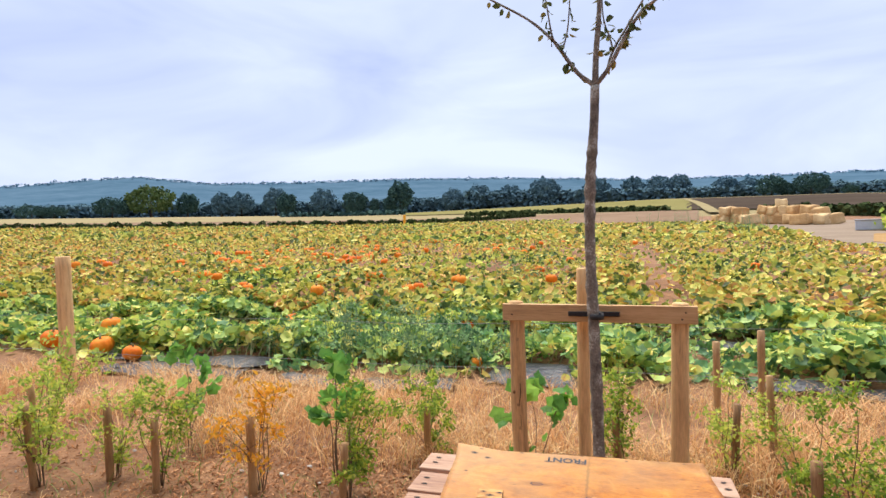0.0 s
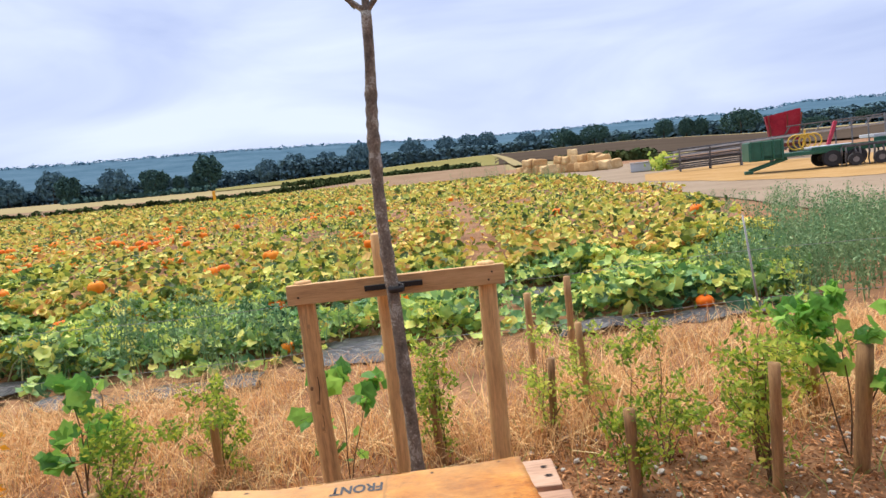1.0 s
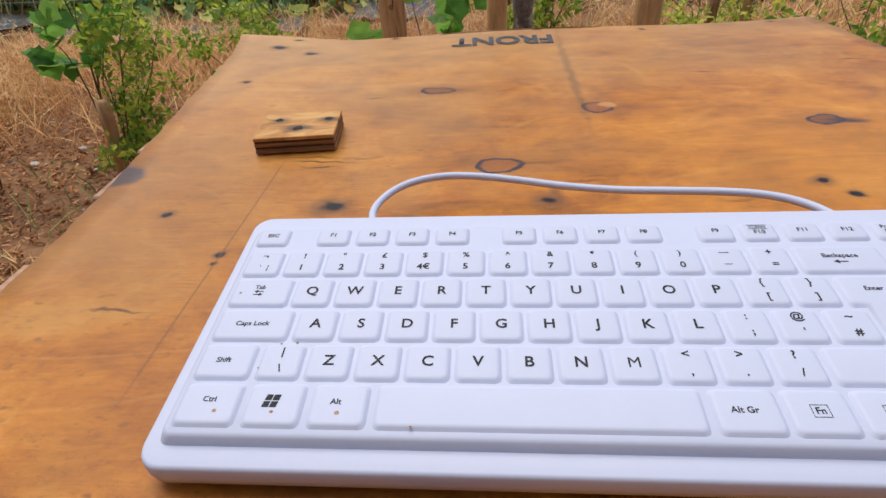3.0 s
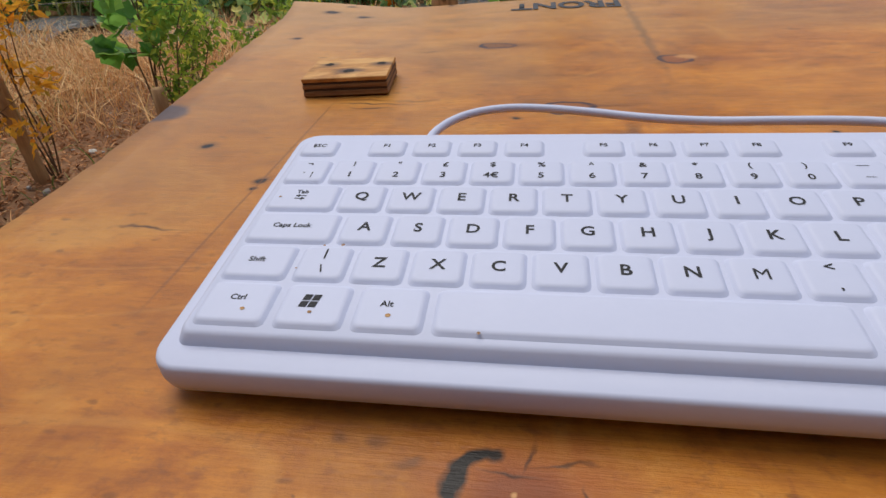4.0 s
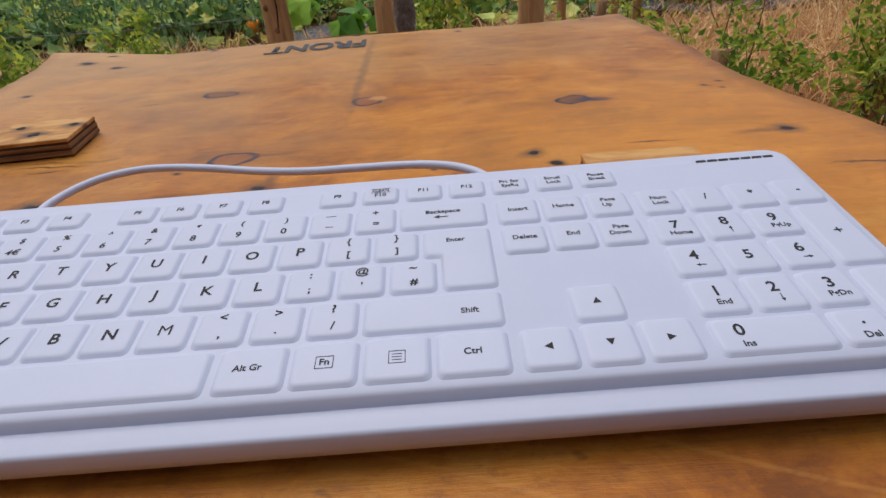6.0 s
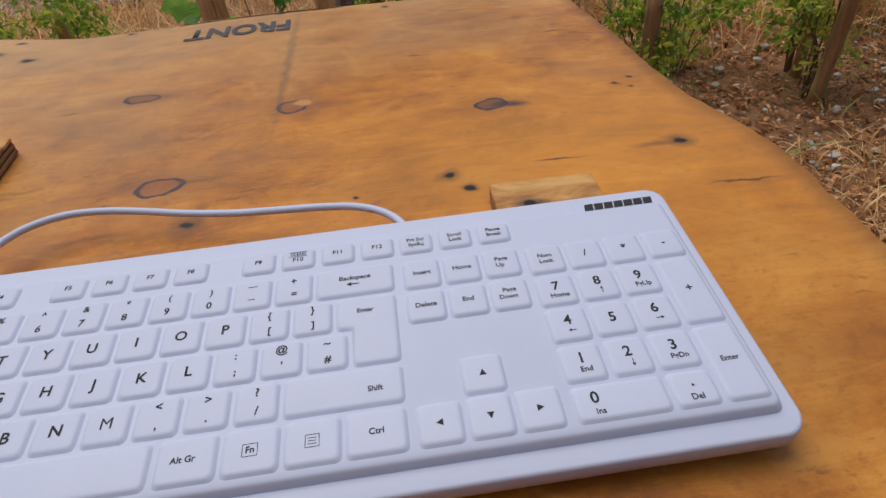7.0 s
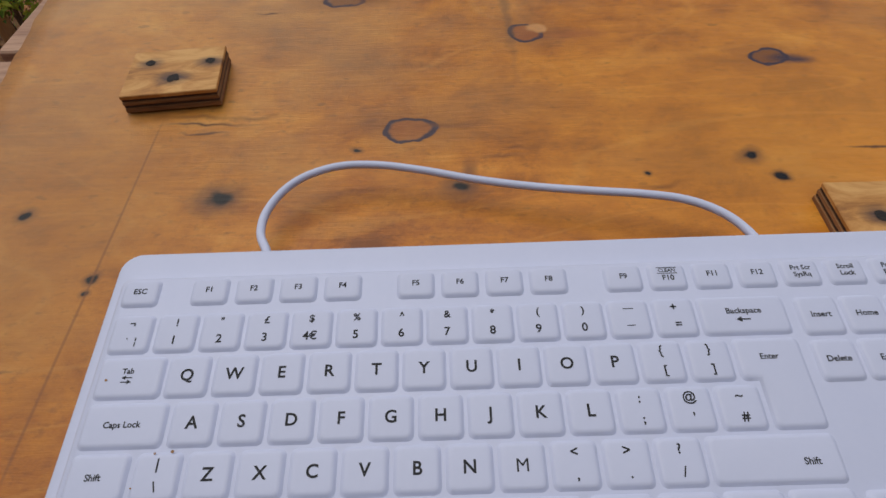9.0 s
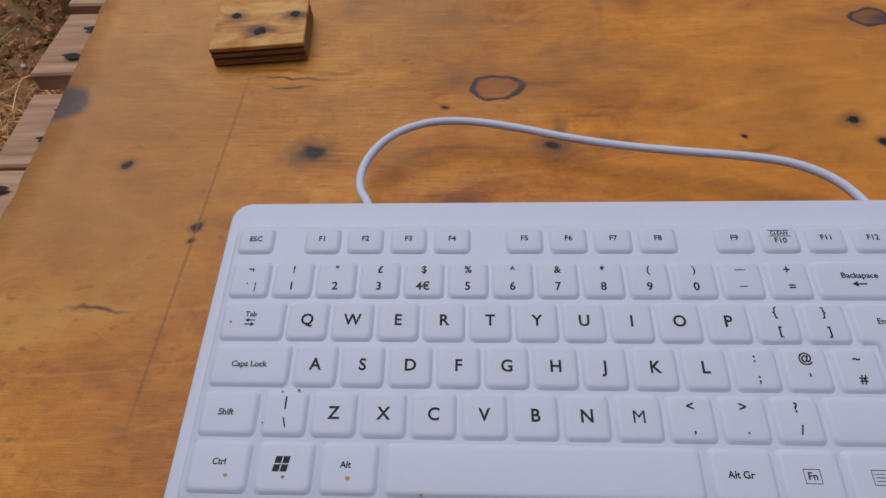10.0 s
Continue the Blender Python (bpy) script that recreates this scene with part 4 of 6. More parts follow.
# the maker's mark: seven slanted bars over a thin row of dashes
bm = bmesh.new()
for i in range(7):
    ax = 0.3500 + i * 0.0053
    vs = [bm.verts.new((x - KX, y - KY, 0.0152 + 0.093 * (y + 0.0842) + 0.0003)) for x, y in ((ax, 0.0524), (ax + 0.0047, 0.0524), (ax + 0.0055, 0.0572), (ax + 0.0008, 0.0572))]
    bm.faces.new(vs)
for i in range(8):
    ax = 0.3710 + i * 0.0022
    vs = [bm.verts.new((x - KX, y - KY, 0.0152 + 0.093 * (y + 0.0842) + 0.0003)) for x, y in ((ax, 0.0497), (ax + 0.0017, 0.0497), (ax + 0.0019, 0.0513), (ax + 0.0002, 0.0513))]
    bm.faces.new(vs)
part("maker_mark", bm, M_LEGEND, keyboard, "black slanted maker's mark")

# the cable behind it
line = smooth_line([(0.018, 0.052, 0.018), (0.0165, 0.070, 0.017), (0.0098, 0.0855, 0.0145), (0.0098, 0.1005, 0.0145), (0.017, 0.1155, 0.0155), (0.029, 0.126, 0.0165), (0.047, 0.1325, 0.0168),
                    (0.068, 0.1330, 0.0162), (0.0925, 0.1285, 0.0155), (0.122, 0.1205, 0.0148), (0.152, 0.1130, 0.0155), (0.1815, 0.1060, 0.0180), (0.209, 0.1005, 0.0198),
                    (0.2290, 0.0950, 0.0205), (0.2440, 0.0855, 0.0208), (0.2535, 0.0725, 0.0205), (0.2600, 0.052, 0.020)], 6)
v, f = tube([(p.x, p.y, p.z + TABLE) for p in line], [0.0023] * len(line), 10)
tagged(link_mesh("keyboard_cable", v, f, M_SILICONE, None, True), "white looped cable lying behind the keyboard", "cable")
tab = part("plastic_tab", box_bm(0.013, 0.012, 0.004, 0.0012, 2), M_CLEAR)
tab.matrix_basis = pose(0.035, 0.0735, TABLE + 0.0008, 0, 0, 8)
tagged(tab, "small clear plastic tab behind the keyboard", "plastic tab")


# ---- the lie of the land: heights by bearing and distance from the table's near side ----
CX, CY, EYE_Z = 0.25, -0.90, 1.30
BEARINGS = (-75, -60, -54, -47, -44, -38, -26, -20, -10, 0, 5, 10, 16, 20, 25, 30, 34, 39, 50, 75)
EL_80 = (0.75, 0.75, 0.72, 0.62, 0.58, 0.45, 0.28, 0.18, 0.08, -0.05, -0.12, -0.18, -0.35, -0.4, -0.5, -0.5, -0.6, -0.6, -0.6, -0.6)
EL_350 = (1.9, 1.9, 1.9, 1.9, 1.9, 1.85, 1.75, 1.75, 1.95, 2.15, 2.2, 2.1, 2.0, 1.9, 1.6, 1.2, 1.0, 0.8, 0.6, 0.6)
EL_SKY = (4.3, 4.4, 4.5, 5.3, 5.5, 4.95, 5.15, 5.2, 5.0, 4.4, 4.15, 4.0, 3.8, 3.7, 3.4, 3.1, 3.35, 2.95, 2.7, 2.5)


def terrain(x, y):
    dx, dy = x - CX, y - CY
    r = np.hypot(dx, dy)
    az = np.degrees(np.arctan2(dx, dy))
    away = np.clip((np.abs(az) - 75) / 60, 0, 1)
    az = np.clip(az, -75, 75)
    e80, e350, esky = (np.interp(az, BEARINGS, e) for e in (EL_80, EL_350, EL_SKY))
    z80 = EYE_Z + 80 * np.tan(np.radians(e80))
    z350 = EYE_Z + 350 * np.tan(np.radians(e350))
    z600 = EYE_Z + 600 * np.tan(np.radians(e350 + 0.1))
    zsky = EYE_Z + 2600 * np.tan(np.radians(esky))
    z = np.where(r < 80, z80 * np.clip((r - 6) / 74, 0, None), 0.0)
    z = np.where((r >= 80) & (r < 350), z80 + (z350 - z80) * (r - 80) / 270, z)
    z = np.where((r >= 350) & (r < 600), z350 + (z600 - z350) * (r - 350) / 250, z)
    z = np.where((r >= 600) & (r < 2600), z600 + (zsky - z600) * np.clip((r - 600) / 2000, 0, 1) ** 1.5, z)
    z = np.where(r >= 2600, zsky * np.clip(1 - (r - 2600) / 2600, 0.2, 1), z)
    return z * (1 - away)


def polar(az, r):
    return CX + r * math.sin(radians(az)), CY + r * math.cos(radians(az))


def ground_at(x, y):
    return float(terrain(np.float64(x), np.float64(y)))



def land_sheet():
    radii = [0.0, 0.6, 1.2, 1.8, 2.4, 3, 4, 5, 6, 7, 8.5, 10, 12, 15, 18, 22, 27, 33, 40, 48, 57, 68, 80, 92, 105, 125, 150, 180, 215, 260, 305, 350, 420, 500, 600, 750, 900, 1100, 1350, 1600, 1900, 2200, 2400, 2600, 2800, 3400, 4300]
    bear = [-180 + 5 * i for i in range(21)] + [-79 + 1.0 * i for i in range(159)] + [80 + 5 * i for i in range(20)]
    verts, faces, slots = [(CX, CY, 0.0)], [], []
    n = len(bear)
    for r in radii[1:]:
        for a in bear:
            x, y = polar(a, r)
            z = ground_at(x, y)
            if r < 12:
                z += 0.012 * noise.noise(Vector((x * 1.7, y * 1.7, 0)))
            if 1500 < r <= 2600:
                z += 7.0 * noise.noise(Vector((a * 0.9, r * 0.004, 5))) * (r - 1500) / 1100
            verts.append((x, y, z))
    for k in range(n):
        faces.append((0, 1 + k, 1 + (k + 1) % n))
        slots.append(0)
    for j in range(len(radii) - 2):
        for k in range(n):
            k2 = (k + 1) % n
            a, b = 1 + j * n, 1 + (j + 1) * n
            faces.append((a + k, b + k, b + k2, a + k2))
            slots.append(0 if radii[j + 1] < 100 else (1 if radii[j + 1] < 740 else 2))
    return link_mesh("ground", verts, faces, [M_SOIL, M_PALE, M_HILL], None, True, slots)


tagged(land_sheet(), "brown soil running into pale fields and wooded hills", "ground", kind="structure")


def drape(name, edge_in, edge_out, material, lift, label, step=1.0, rings=6):
    """A sheet laid over the land between two lines of (bearing, distance)."""
    a0, a1 = edge_in[0][0], edge_in[-1][0]
    n = max(2, int((a1 - a0) / step))
    verts, faces = [], []
    for i in range(n + 1):
        a = a0 + (a1 - a0) * i / n
        r0 = np.interp(a, [e[0] for e in edge_in], [e[1] for e in edge_in])
        r1 = np.interp(a, [e[0] for e in edge_out], [e[1] for e in edge_out])
        r0 *= 1 + 0.015 * noise.noise(Vector((a * 0.8, r0 * 0.1, 1)))
        for j in range(rings + 1):
            r = r0 + (r1 - r0) * j / rings
            x, y = polar(a, r)
            verts.append((x, y, ground_at(x, y) + lift))
    for i in range(n):
        for j in range(rings):
            a = i * (rings + 1) + j
            faces.append((a, a + 1, a + rings + 2, a + rings + 1))
    return tagged(link_mesh(name, verts, faces, material, None, True), label, "ground", kind="structure")


drape("bare_field", [(-75, 104), (8, 82)], [(-75, 190), (-30, 170), (-16, 150), (10, 135)], M_BARE, 0.15, "strip of bare brown earth beyond the hedge")
drape("olive_field", [(-20, 250), (-8, 170), (7.4, 135)], [(-20, 560), (-8, 560), (7.4, 380)], M_OLIVE, 0.3, "olive green mown field")
drape("ploughed_field", [(7.0, 140), (34, 100), (50, 90)], [(7.0, 400), (20, 420), (34, 330), (50, 300)], M_PLOUGH, 0.3, "dark brown ploughed field")
tv, tq = [], []
for i in range(25):
    f = i / 24
    for side in (-1, 1):
        px, py = polar(9.4 - 2.9 * f ** 0.7 + side * (0.55 - 0.40 * f), 112 + 270 * f)
        tv.append((px, py, ground_at(px, py) + 0.45))
    if i:
        tq.append((2 * i - 2, 2 * i - 1, 2 * i + 1, 2 * i))
tagged(link_mesh("farm_track", tv, tq, M_PALE, None, True), "pale track climbing between two fields", "ground", kind="structure")
drape("yard", [(8, 66), (12, 54), (16, 38), (20, 27), (25, 18.5), (31, 14.0), (36, 11.5), (45, 9.5), (70, 8)], [(8, 92), (20, 86), (30, 78), (45, 70), (70, 60)], M_YARD, 0.03, "dusty pale farmyard track", 0.5, 10)
drape("straw_litter", [(21, 30), (28, 23.5), (36, 21), (50, 20)], [(21, 40), (28, 46), (36, 42), (50, 38)], M_CHAFF, 0.042, "orange straw litter on the yard", 0.5)


def many(name, tv, tf, places, material, label, category, smooth=False):
    """One mesh of many copies of a small shape, at 4 x 4 poses; of kind stuff."""
    tv = np.array(tv, float)
    n = len(tv)
    P = np.array([np.array(m) for m in places])
    V = np.einsum("kij,nj->kni", P[:, :3, :3], tv) + P[:, None, :3, 3]
    faces = [tuple(i + k * n for i in f) for k in range(len(P)) for f in tf]
    ob = link_mesh(name, V.reshape(-1, 3), faces, material, None, smooth)
    if label:
        tagged(ob, label, category, kind="stuff")
    return ob


def leaf_shape(lobes, cup, points=11, deep=0.16):
    """A lobed leaf about 1 across, cupped, with a ring between the middle and the edge."""
    verts = [(0, 0, -cup)]
    for ring, rad in ((0, 0.27), (1, 0.5)):
        for k in range(points):
            a = 2 * math.pi * k / points
            r = rad * (1 + (deep * math.cos(lobes * a) if ring else 0)) * (1 - 0.25 * math.exp(-((a - math.pi) / 0.35) ** 2))
            verts.append((r * math.cos(a), r * math.sin(a), (0.02 if ring == 0 else cup * 0.5 + 0.05 * math.sin(3 * a + 1))))
    faces = []
    for k in range(points):
        k2 = (k + 1) % points
        faces.append((0, 1 + k, 1 + k2))
        faces.append((1 + k, 1 + points + k, 1 + points + k2, 1 + k2))
    return verts, faces


SMALL_LEAF = ([(0, 0, 0), (0.35, 0.26, 0.06), (1, 0, -0.08), (0.35, -0.26, 0.06)], [(0, 2, 1), (0, 3, 2)])
OVAL_LEAF = ([(0, 0, 0), (0.22, 0.24, 0.05), (0.62, 0.27, 0.03), (1, 0, -0.16), (0.62, -0.27, 0.03), (0.22, -0.24, 0.05), (0.45, 0, -0.03)],
             [(0, 6, 1), (1, 6, 2), (2, 6, 3), (3, 6, 4), (4, 6, 5), (5, 6, 0)])


def leaf_pose(p, size, rng, up=0.5):
    d = Vector((rng.gauss(0, 1), rng.gauss(0, 1), rng.gauss(0, 1) * 0.6 + up)).normalized()
    q = d.to_track_quat("Z", "Y").to_matrix().to_4x4()
    return Matrix.Translation(p) @ q @ pose(0, 0, 0, 0, 0, rng.uniform(0, 360)) @ Matrix.Diagonal((size, size, size, 1))


def leaves_at(name, shape, places, material, parent, label=""):
    ob = many(name, shape[0], shape[1], places, material, "", "")
    ob.parent = parent
    if label:
        tagged(ob, label)
    return ob


# ---- the tree and its support ----
def round_post(name, x, y, top, r, lean=(0, 0), label="", category="post", group="", bend=0.0, seed=1.0):
    """A peeled post, slightly crooked, with a chamfered top and a foot below ground."""
    pts, rad = [], []
    for i in range(15):
        f = i / 14
        z = -0.05 + (top + 0.05) * f
        pts.append((x + lean[0] * f + 0.006 * noise.noise(Vector((f * 3, seed, 0))), y + lean[1] * f + 0.006 * noise.noise(Vector((f * 3, seed, 5))), z))
        rad.append(r * (1.04 - 0.06 * f) * (1 + 0.04 * noise.noise(Vector((f * 9, seed, 2)))))
    pts.append((pts[-1][0], pts[-1][1], top + 0.006))
    rad.append(r * 0.82)
    v, f = tube(pts, rad, 16)
    ob = link_mesh(name, v, f, M_POST, None, True)
    return tagged(ob, label, category, group)


round_post("support_post", -0.195, 1.520, 0.950, 0.0365, (-0.008, 0), "round peeled softwood post with knots and a long crack", group="tree support posts", seed=1.0)
round_post("support_post", 0.506, 1.520, 0.945, 0.0370, (0.016, 0), "round peeled softwood post under the rail's end", group="tree support posts", seed=7.0)
round_post("support_post", 0.094, 1.580, 1.100, 0.0290, (0.012, 0), "taller slim peeled stake behind the tree", group="tree support posts", seed=13.0)
# a crack and knots on the first post
v, f = tube([(-0.190 + 0.004 * math.sin(i * 1.7), 1.4875 + 0.00018 * i * (i - 12) * 0.1, 0.17 + 0.045 * i) for i in range(10)], [0.0016 + 0.0008 * math.sin(i) for i in range(10)], 5)
crack_parent = [o for o in scene.objects if o.name == "support_post"][0]
crack = link_mesh("crack", v, f, M_STAIN, crack_parent)
for z, dx in ((0.78, 0.010), (0.53, -0.012), (0.47, 0.006), (0.36, 0.012)):
    bm = bmesh.new()
    bmesh.ops.create_uvsphere(bm, u_segments=10, v_segments=6, radius=1, matrix=pose(-0.205 + dx, 1.4855, z) @ Matrix.Diagonal((0.007, 0.003, 0.009, 1)))
    part("knot", bm, M_STAKE, crack_parent, smooth=True)

rail_root = tagged(empty_at("cross_rail", 0.164, 1.490, 0.906, 0, 0, 0.5), "sawn pale softwood rail nailed across two posts", "rail")
bm = box_bm(0.848, 0.028, 0.078, 0.002, 1, (0, 0, -0.039))
bmesh.ops.subdivide_edges(bm, edges=[e for e in bm.edges if abs((e.verts[0].co - e.verts[1].co).x) > 0.3], cuts=12)
roughen(bm, 0.0018, 12)
part("board", bm, M_RAIL, rail_root)
for x, z in ((0.375, 0.012), (-0.38, -0.01), (0.36, -0.018)):
    nb = bmesh.new()
    bmesh.ops.create_cone(nb, cap_ends=True, segments=8, radius1=0.004, radius2=0.004, depth=0.003, matrix=pose(x, -0.0155, z, 90))
    part("nail_head", nb, M_STAIN, rail_root)

tree = tagged(empty_at("young_tree", 0.17, 1.40, 0), "young orchard tree with sparse browning leaves, strapped to the rail", "tree")


def limb(name, pts, r0, r1, parent, sides=10, knobs=0.0):
    line = smooth_line(pts, 6)
    n = len(line)
    rad = [(r0 + (r1 - r0) * i / (n - 1)) * (1 + knobs * max(0, noise.noise(Vector((i * 0.9, r0 * 99, 0)))) + 0.05 * noise.noise(Vector((i * 2.1, 4, 0)))) for i in range(n)]
    base = Vector(parent.matrix_basis.translation)
    v, f = tube([p - base for p in line], rad, sides)
    return link_mesh(name, v, f, M_BARK, parent, True), line


limb("trunk", [(0.170, 1.400, -0.05), (0.167, 1.400, 0.22), (0.163, 1.40, 0.50), (0.158, 1.402, 0.80), (0.152, 1.404, 1.00), (0.148, 1.405, 1.22), (0.152, 1.405, 1.42), (0.160, 1.404, 1.56), (0.176, 1.402, 1.74), (0.184, 1.400, 1.905)], 0.0265, 0.0185, tree, 14, 0.45)
crown = []
for pts, r0, r1 in (([(0.184, 1.40, 1.895), (0.192, 1.40, 2.05), (0.208, 1.40, 2.22), (0.214, 1.41, 2.45), (0.22, 1.42, 2.75)], 0.0145, 0.006),
                    ([(0.182, 1.40, 1.905), (0.115, 1.41, 1.965), (0.055, 1.42, 2.055), (0.025, 1.42, 2.105), (-0.090, 1.43, 2.225), (-0.275, 1.45, 2.355), (-0.46, 1.46, 2.48)], 0.0105, 0.003),
                    ([(0.187, 1.40, 1.905), (0.245, 1.39, 1.975), (0.315, 1.38, 2.10), (0.385, 1.37, 2.19), (0.455, 1.36, 2.235), (0.535, 1.36, 2.32), (0.66, 1.35, 2.44)], 0.0110, 0.003),
                    ([(0.235, 1.39, 1.96), (0.262, 1.42, 2.05), (0.335, 1.43, 2.17), (0.41, 1.44, 2.30), (0.45, 1.45, 2.46)], 0.0065, 0.0025),
                    ([(0.262, 1.42, 2.05), (0.250, 1.44, 2.11), (0.224, 1.45, 2.21), (0.222, 1.45, 2.36)], 0.0045, 0.002),
                    ([(0.050, 1.42, 2.06), (0.012, 1.40, 2.12), (-0.008, 1.39, 2.24), (-0.03, 1.38, 2.40)], 0.0055, 0.002),
                    ([(0.045, 1.42, 2.065), (0.070, 1.44, 2.16), (0.082, 1.45, 2.28), (0.09, 1.46, 2.42)], 0.0040, 0.002)):
    ob, line = limb("branch", pts, r0, r1, tree, 8, 0.2)
    crown += [(p, i) for i, p in enumerate(line) if i > 5]
rng = random.Random(11)
leaves = []
for p, i in crown:
    if rng.random() < 0.62:
        for _ in range(rng.choice((1, 1, 2, 3))):
            d = Vector((rng.gauss(0, 1), rng.gauss(0, 1), rng.gauss(-0.7, 0.6))).normalized()
            side = d.orthogonal().normalized()
            m = Matrix((d, side, d.cross(side))).transposed().to_4x4()
            s = rng.uniform(0.026, 0.048)
            leaves.append(Matrix.Translation(p + d * 0.012 - Vector((0.17, 1.40, 0))) @ m @ pose(0, 0, 0, rng.uniform(0, 360)) @ Matrix.Diagonal((s, s * 1.15, s, 1)))
leaves_at("leaves", OVAL_LEAF, leaves, M_TREE_LEAF, tree, "sparse green and brown leaves")

strap = tagged(empty_at("rubber_strap", 0.155, 1.470, 0.906), "black rubber belt holding the trunk to the rail", "strap")
belt = part("belt", box_bm(0.225, 0.005, 0.022, 0.002, 1, (0, 0, -0.011)), M_RUBBER, strap)
v, f = tube([(0.0135 + 0.030 * math.cos(a), -0.068 + 0.034 * math.sin(a) + 0.0, 0) for a in [math.pi * 2 * k / 24 for k in range(24)]], [0.003] * 24, 6, False)
loop_v = [(x, y, z * 4.6) for x, y, z in v]
link_mesh("loop", loop_v, f, M_RUBBER, strap, True)
part("spacer", box_bm(0.05, 0.05, 0.030, 0.006, 2, (0.006, -0.026, -0.015)), M_RUBBER, strap)

# ---- bark chips, flints and dry grass round the table ----
rng = random.Random(21)
chip = ([(-0.5, -0.2, 0), (0.5, -0.16, 0.04), (0.42, 0.2, 0), (-0.4, 0.22, 0.06), (0, 0, 0.16)], [(0, 1, 4), (1, 2, 4), (2, 3, 4), (3, 0, 4)])


def clear_of_table(x, y):
    return not (-0.46 < x < 0.64 and -0.5 < y < 0.80)


chips = []
while len(chips) < 40000:
    x, y = rng.uniform(-4.2, 3.6), rng.uniform(0.0, 2.05)
    if rng.random() < 0.5:
        x, y = (rng.uniform(0.5, 2.6), rng.uniform(0.3, 2.0)) if rng.random() < 0.6 else (rng.uniform(-2.2, -0.4), rng.uniform(0.2, 1.9))
    if abs(x - 0.1) > 3.2 and rng.random() < 0.4:
        continue
    s = rng.choice((0.008, 0.012, 0.014, 0.019, 0.028)) * rng.uniform(0.7, 1.3)
    chips.append(Matrix.Translation((x, y, 0.006 + rng.uniform(0, 0.012))) @ pose(0, 0, 0, rng.gauss(0, 22), rng.gauss(0, 22), rng.uniform(0, 360)) @ Matrix.Diagonal((s, s * rng.uniform(0.5, 1), s, 1)))
many("bark_chippings", chip[0], chip[1], chips, M_CHIP, "brown bark chippings scattered on the soil", "bark chips")
st = bmesh.new()
bmesh.ops.create_icosphere(st, subdivisions=1, radius=0.5)
roughen(st, 0.14, 2.4)
st_v, st_f = [tuple(v.co) for v in st.verts], [tuple(v.index for v in fc.verts) for fc in st.faces]
st.free()
stones = []
for _ in range(1200):
    x, y = (rng.uniform(0.6, 3.0), rng.uniform(0.5, 2.0)) if rng.random() < 0.65 else (rng.uniform(-4.0, 3.0), rng.uniform(0.2, 2.1))
    s = rng.choice((0.007, 0.010, 0.013, 0.018, 0.030)) * rng.uniform(0.7, 1.3)
    stones.append(Matrix.Translation((x, y, s * 0.2 + 0.006)) @ pose(0, 0, 0, rng.uniform(-20, 20), rng.uniform(-20, 20), rng.uniform(0, 360)) @ Matrix.Diagonal((s, s * rng.uniform(0.6, 1), s * 0.6, 1)))
many("flints", st_v, st_f, stones, M_STONE, "pale flints and chalk crumbs on the soil", "stones")


def blades(name, spots, material, label, tall, thin, rng, droop=0.7):
    """Bent blades of grass: each three short pieces."""
    verts, faces = [], []
    for x, y in spots:
        h = tall * rng.uniform(0.45, 1.25)
        a, lean, w = rng.uniform(0, 2 * math.pi), rng.uniform(0.15, droop) * h * 1.6, thin * rng.uniform(0.6, 1.3)
        b = rng.uniform(0, math.pi)
        n = len(verts)
        z0 = ground_at(x, y)
        for f, ww in ((0.0, 1.0), (0.4, 0.9), (0.75, 0.7), (1.0, 0.15)):
            px, py = x + math.cos(a) * lean * f * f, y + math.sin(a) * lean * f * f
            pz = z0 + h * (f - 0.45 * (lean / (h * 1.6)) * f * f) - 0.01
            verts += [(px - math.cos(b) * w * ww, py - math.sin(b) * w * ww, pz), (px + math.cos(b) * w * ww, py + math.sin(b) * w * ww, pz)]
        for k in range(3):
            faces.append((n + 2 * k, n + 2 * k + 1, n + 2 * k + 3, n + 2 * k + 2))
    return tagged(link_mesh(name, verts, faces, material, None), label, "grass", kind="stuff")


rng = random.Random(31)
spots = []
while len(spots) < 24000:
    x, y = rng.uniform(-5.5, 4.5), rng.uniform(1.60, 3.35)
    thick = 0.5 + 0.9 * noise.noise(Vector((x * 1.3, y * 1.3, 3)))
    edge = min(1, (y - 1.5) / 0.35, (3.4 - y) / 0.4)
    if rng.random() < thick * edge:
        spots.append((x, y))
blades("dry_grass_strip", spots, M_STRAW, "bleached dry grass between the hedge plants and the field", 0.22, 0.0024, rng, 1.0)
spots = []
while len(spots) < 21000:
    x, y = rng.uniform(0.62, 3.2), rng.uniform(-0.7, 1.02)
    if rng.random() < 0.5:
        x, y = rng.uniform(-3.2, -0.36), rng.uniform(-0.6, 0.95)
    thick = 0.75 + 0.6 * noise.noise(Vector((x * 1.6, y * 1.6, 8)))
    if rng.random() < thick:
        spots.append((x, y))
blades("dry_lawn_grass", spots, M_STRAW, "trampled dry straw-coloured grass beside the table", 0.075, 0.0020, rng, 1.1)
spots = [(rng.uniform(-3.5, 3.0), rng.uniform(0.9, 3.2)) for _ in range(1700)]
spots = [(x, y) for x, y in spots if clear_of_table(x, y) and noise.noise(Vector((x * 1.1, y * 1.1, 12))) > 0.05]
blades("green_grass_tufts", spots, M_GREEN_GRASS, "thin tufts of green grass among the dry grass", 0.13, 0.0025, rng, 0.8)


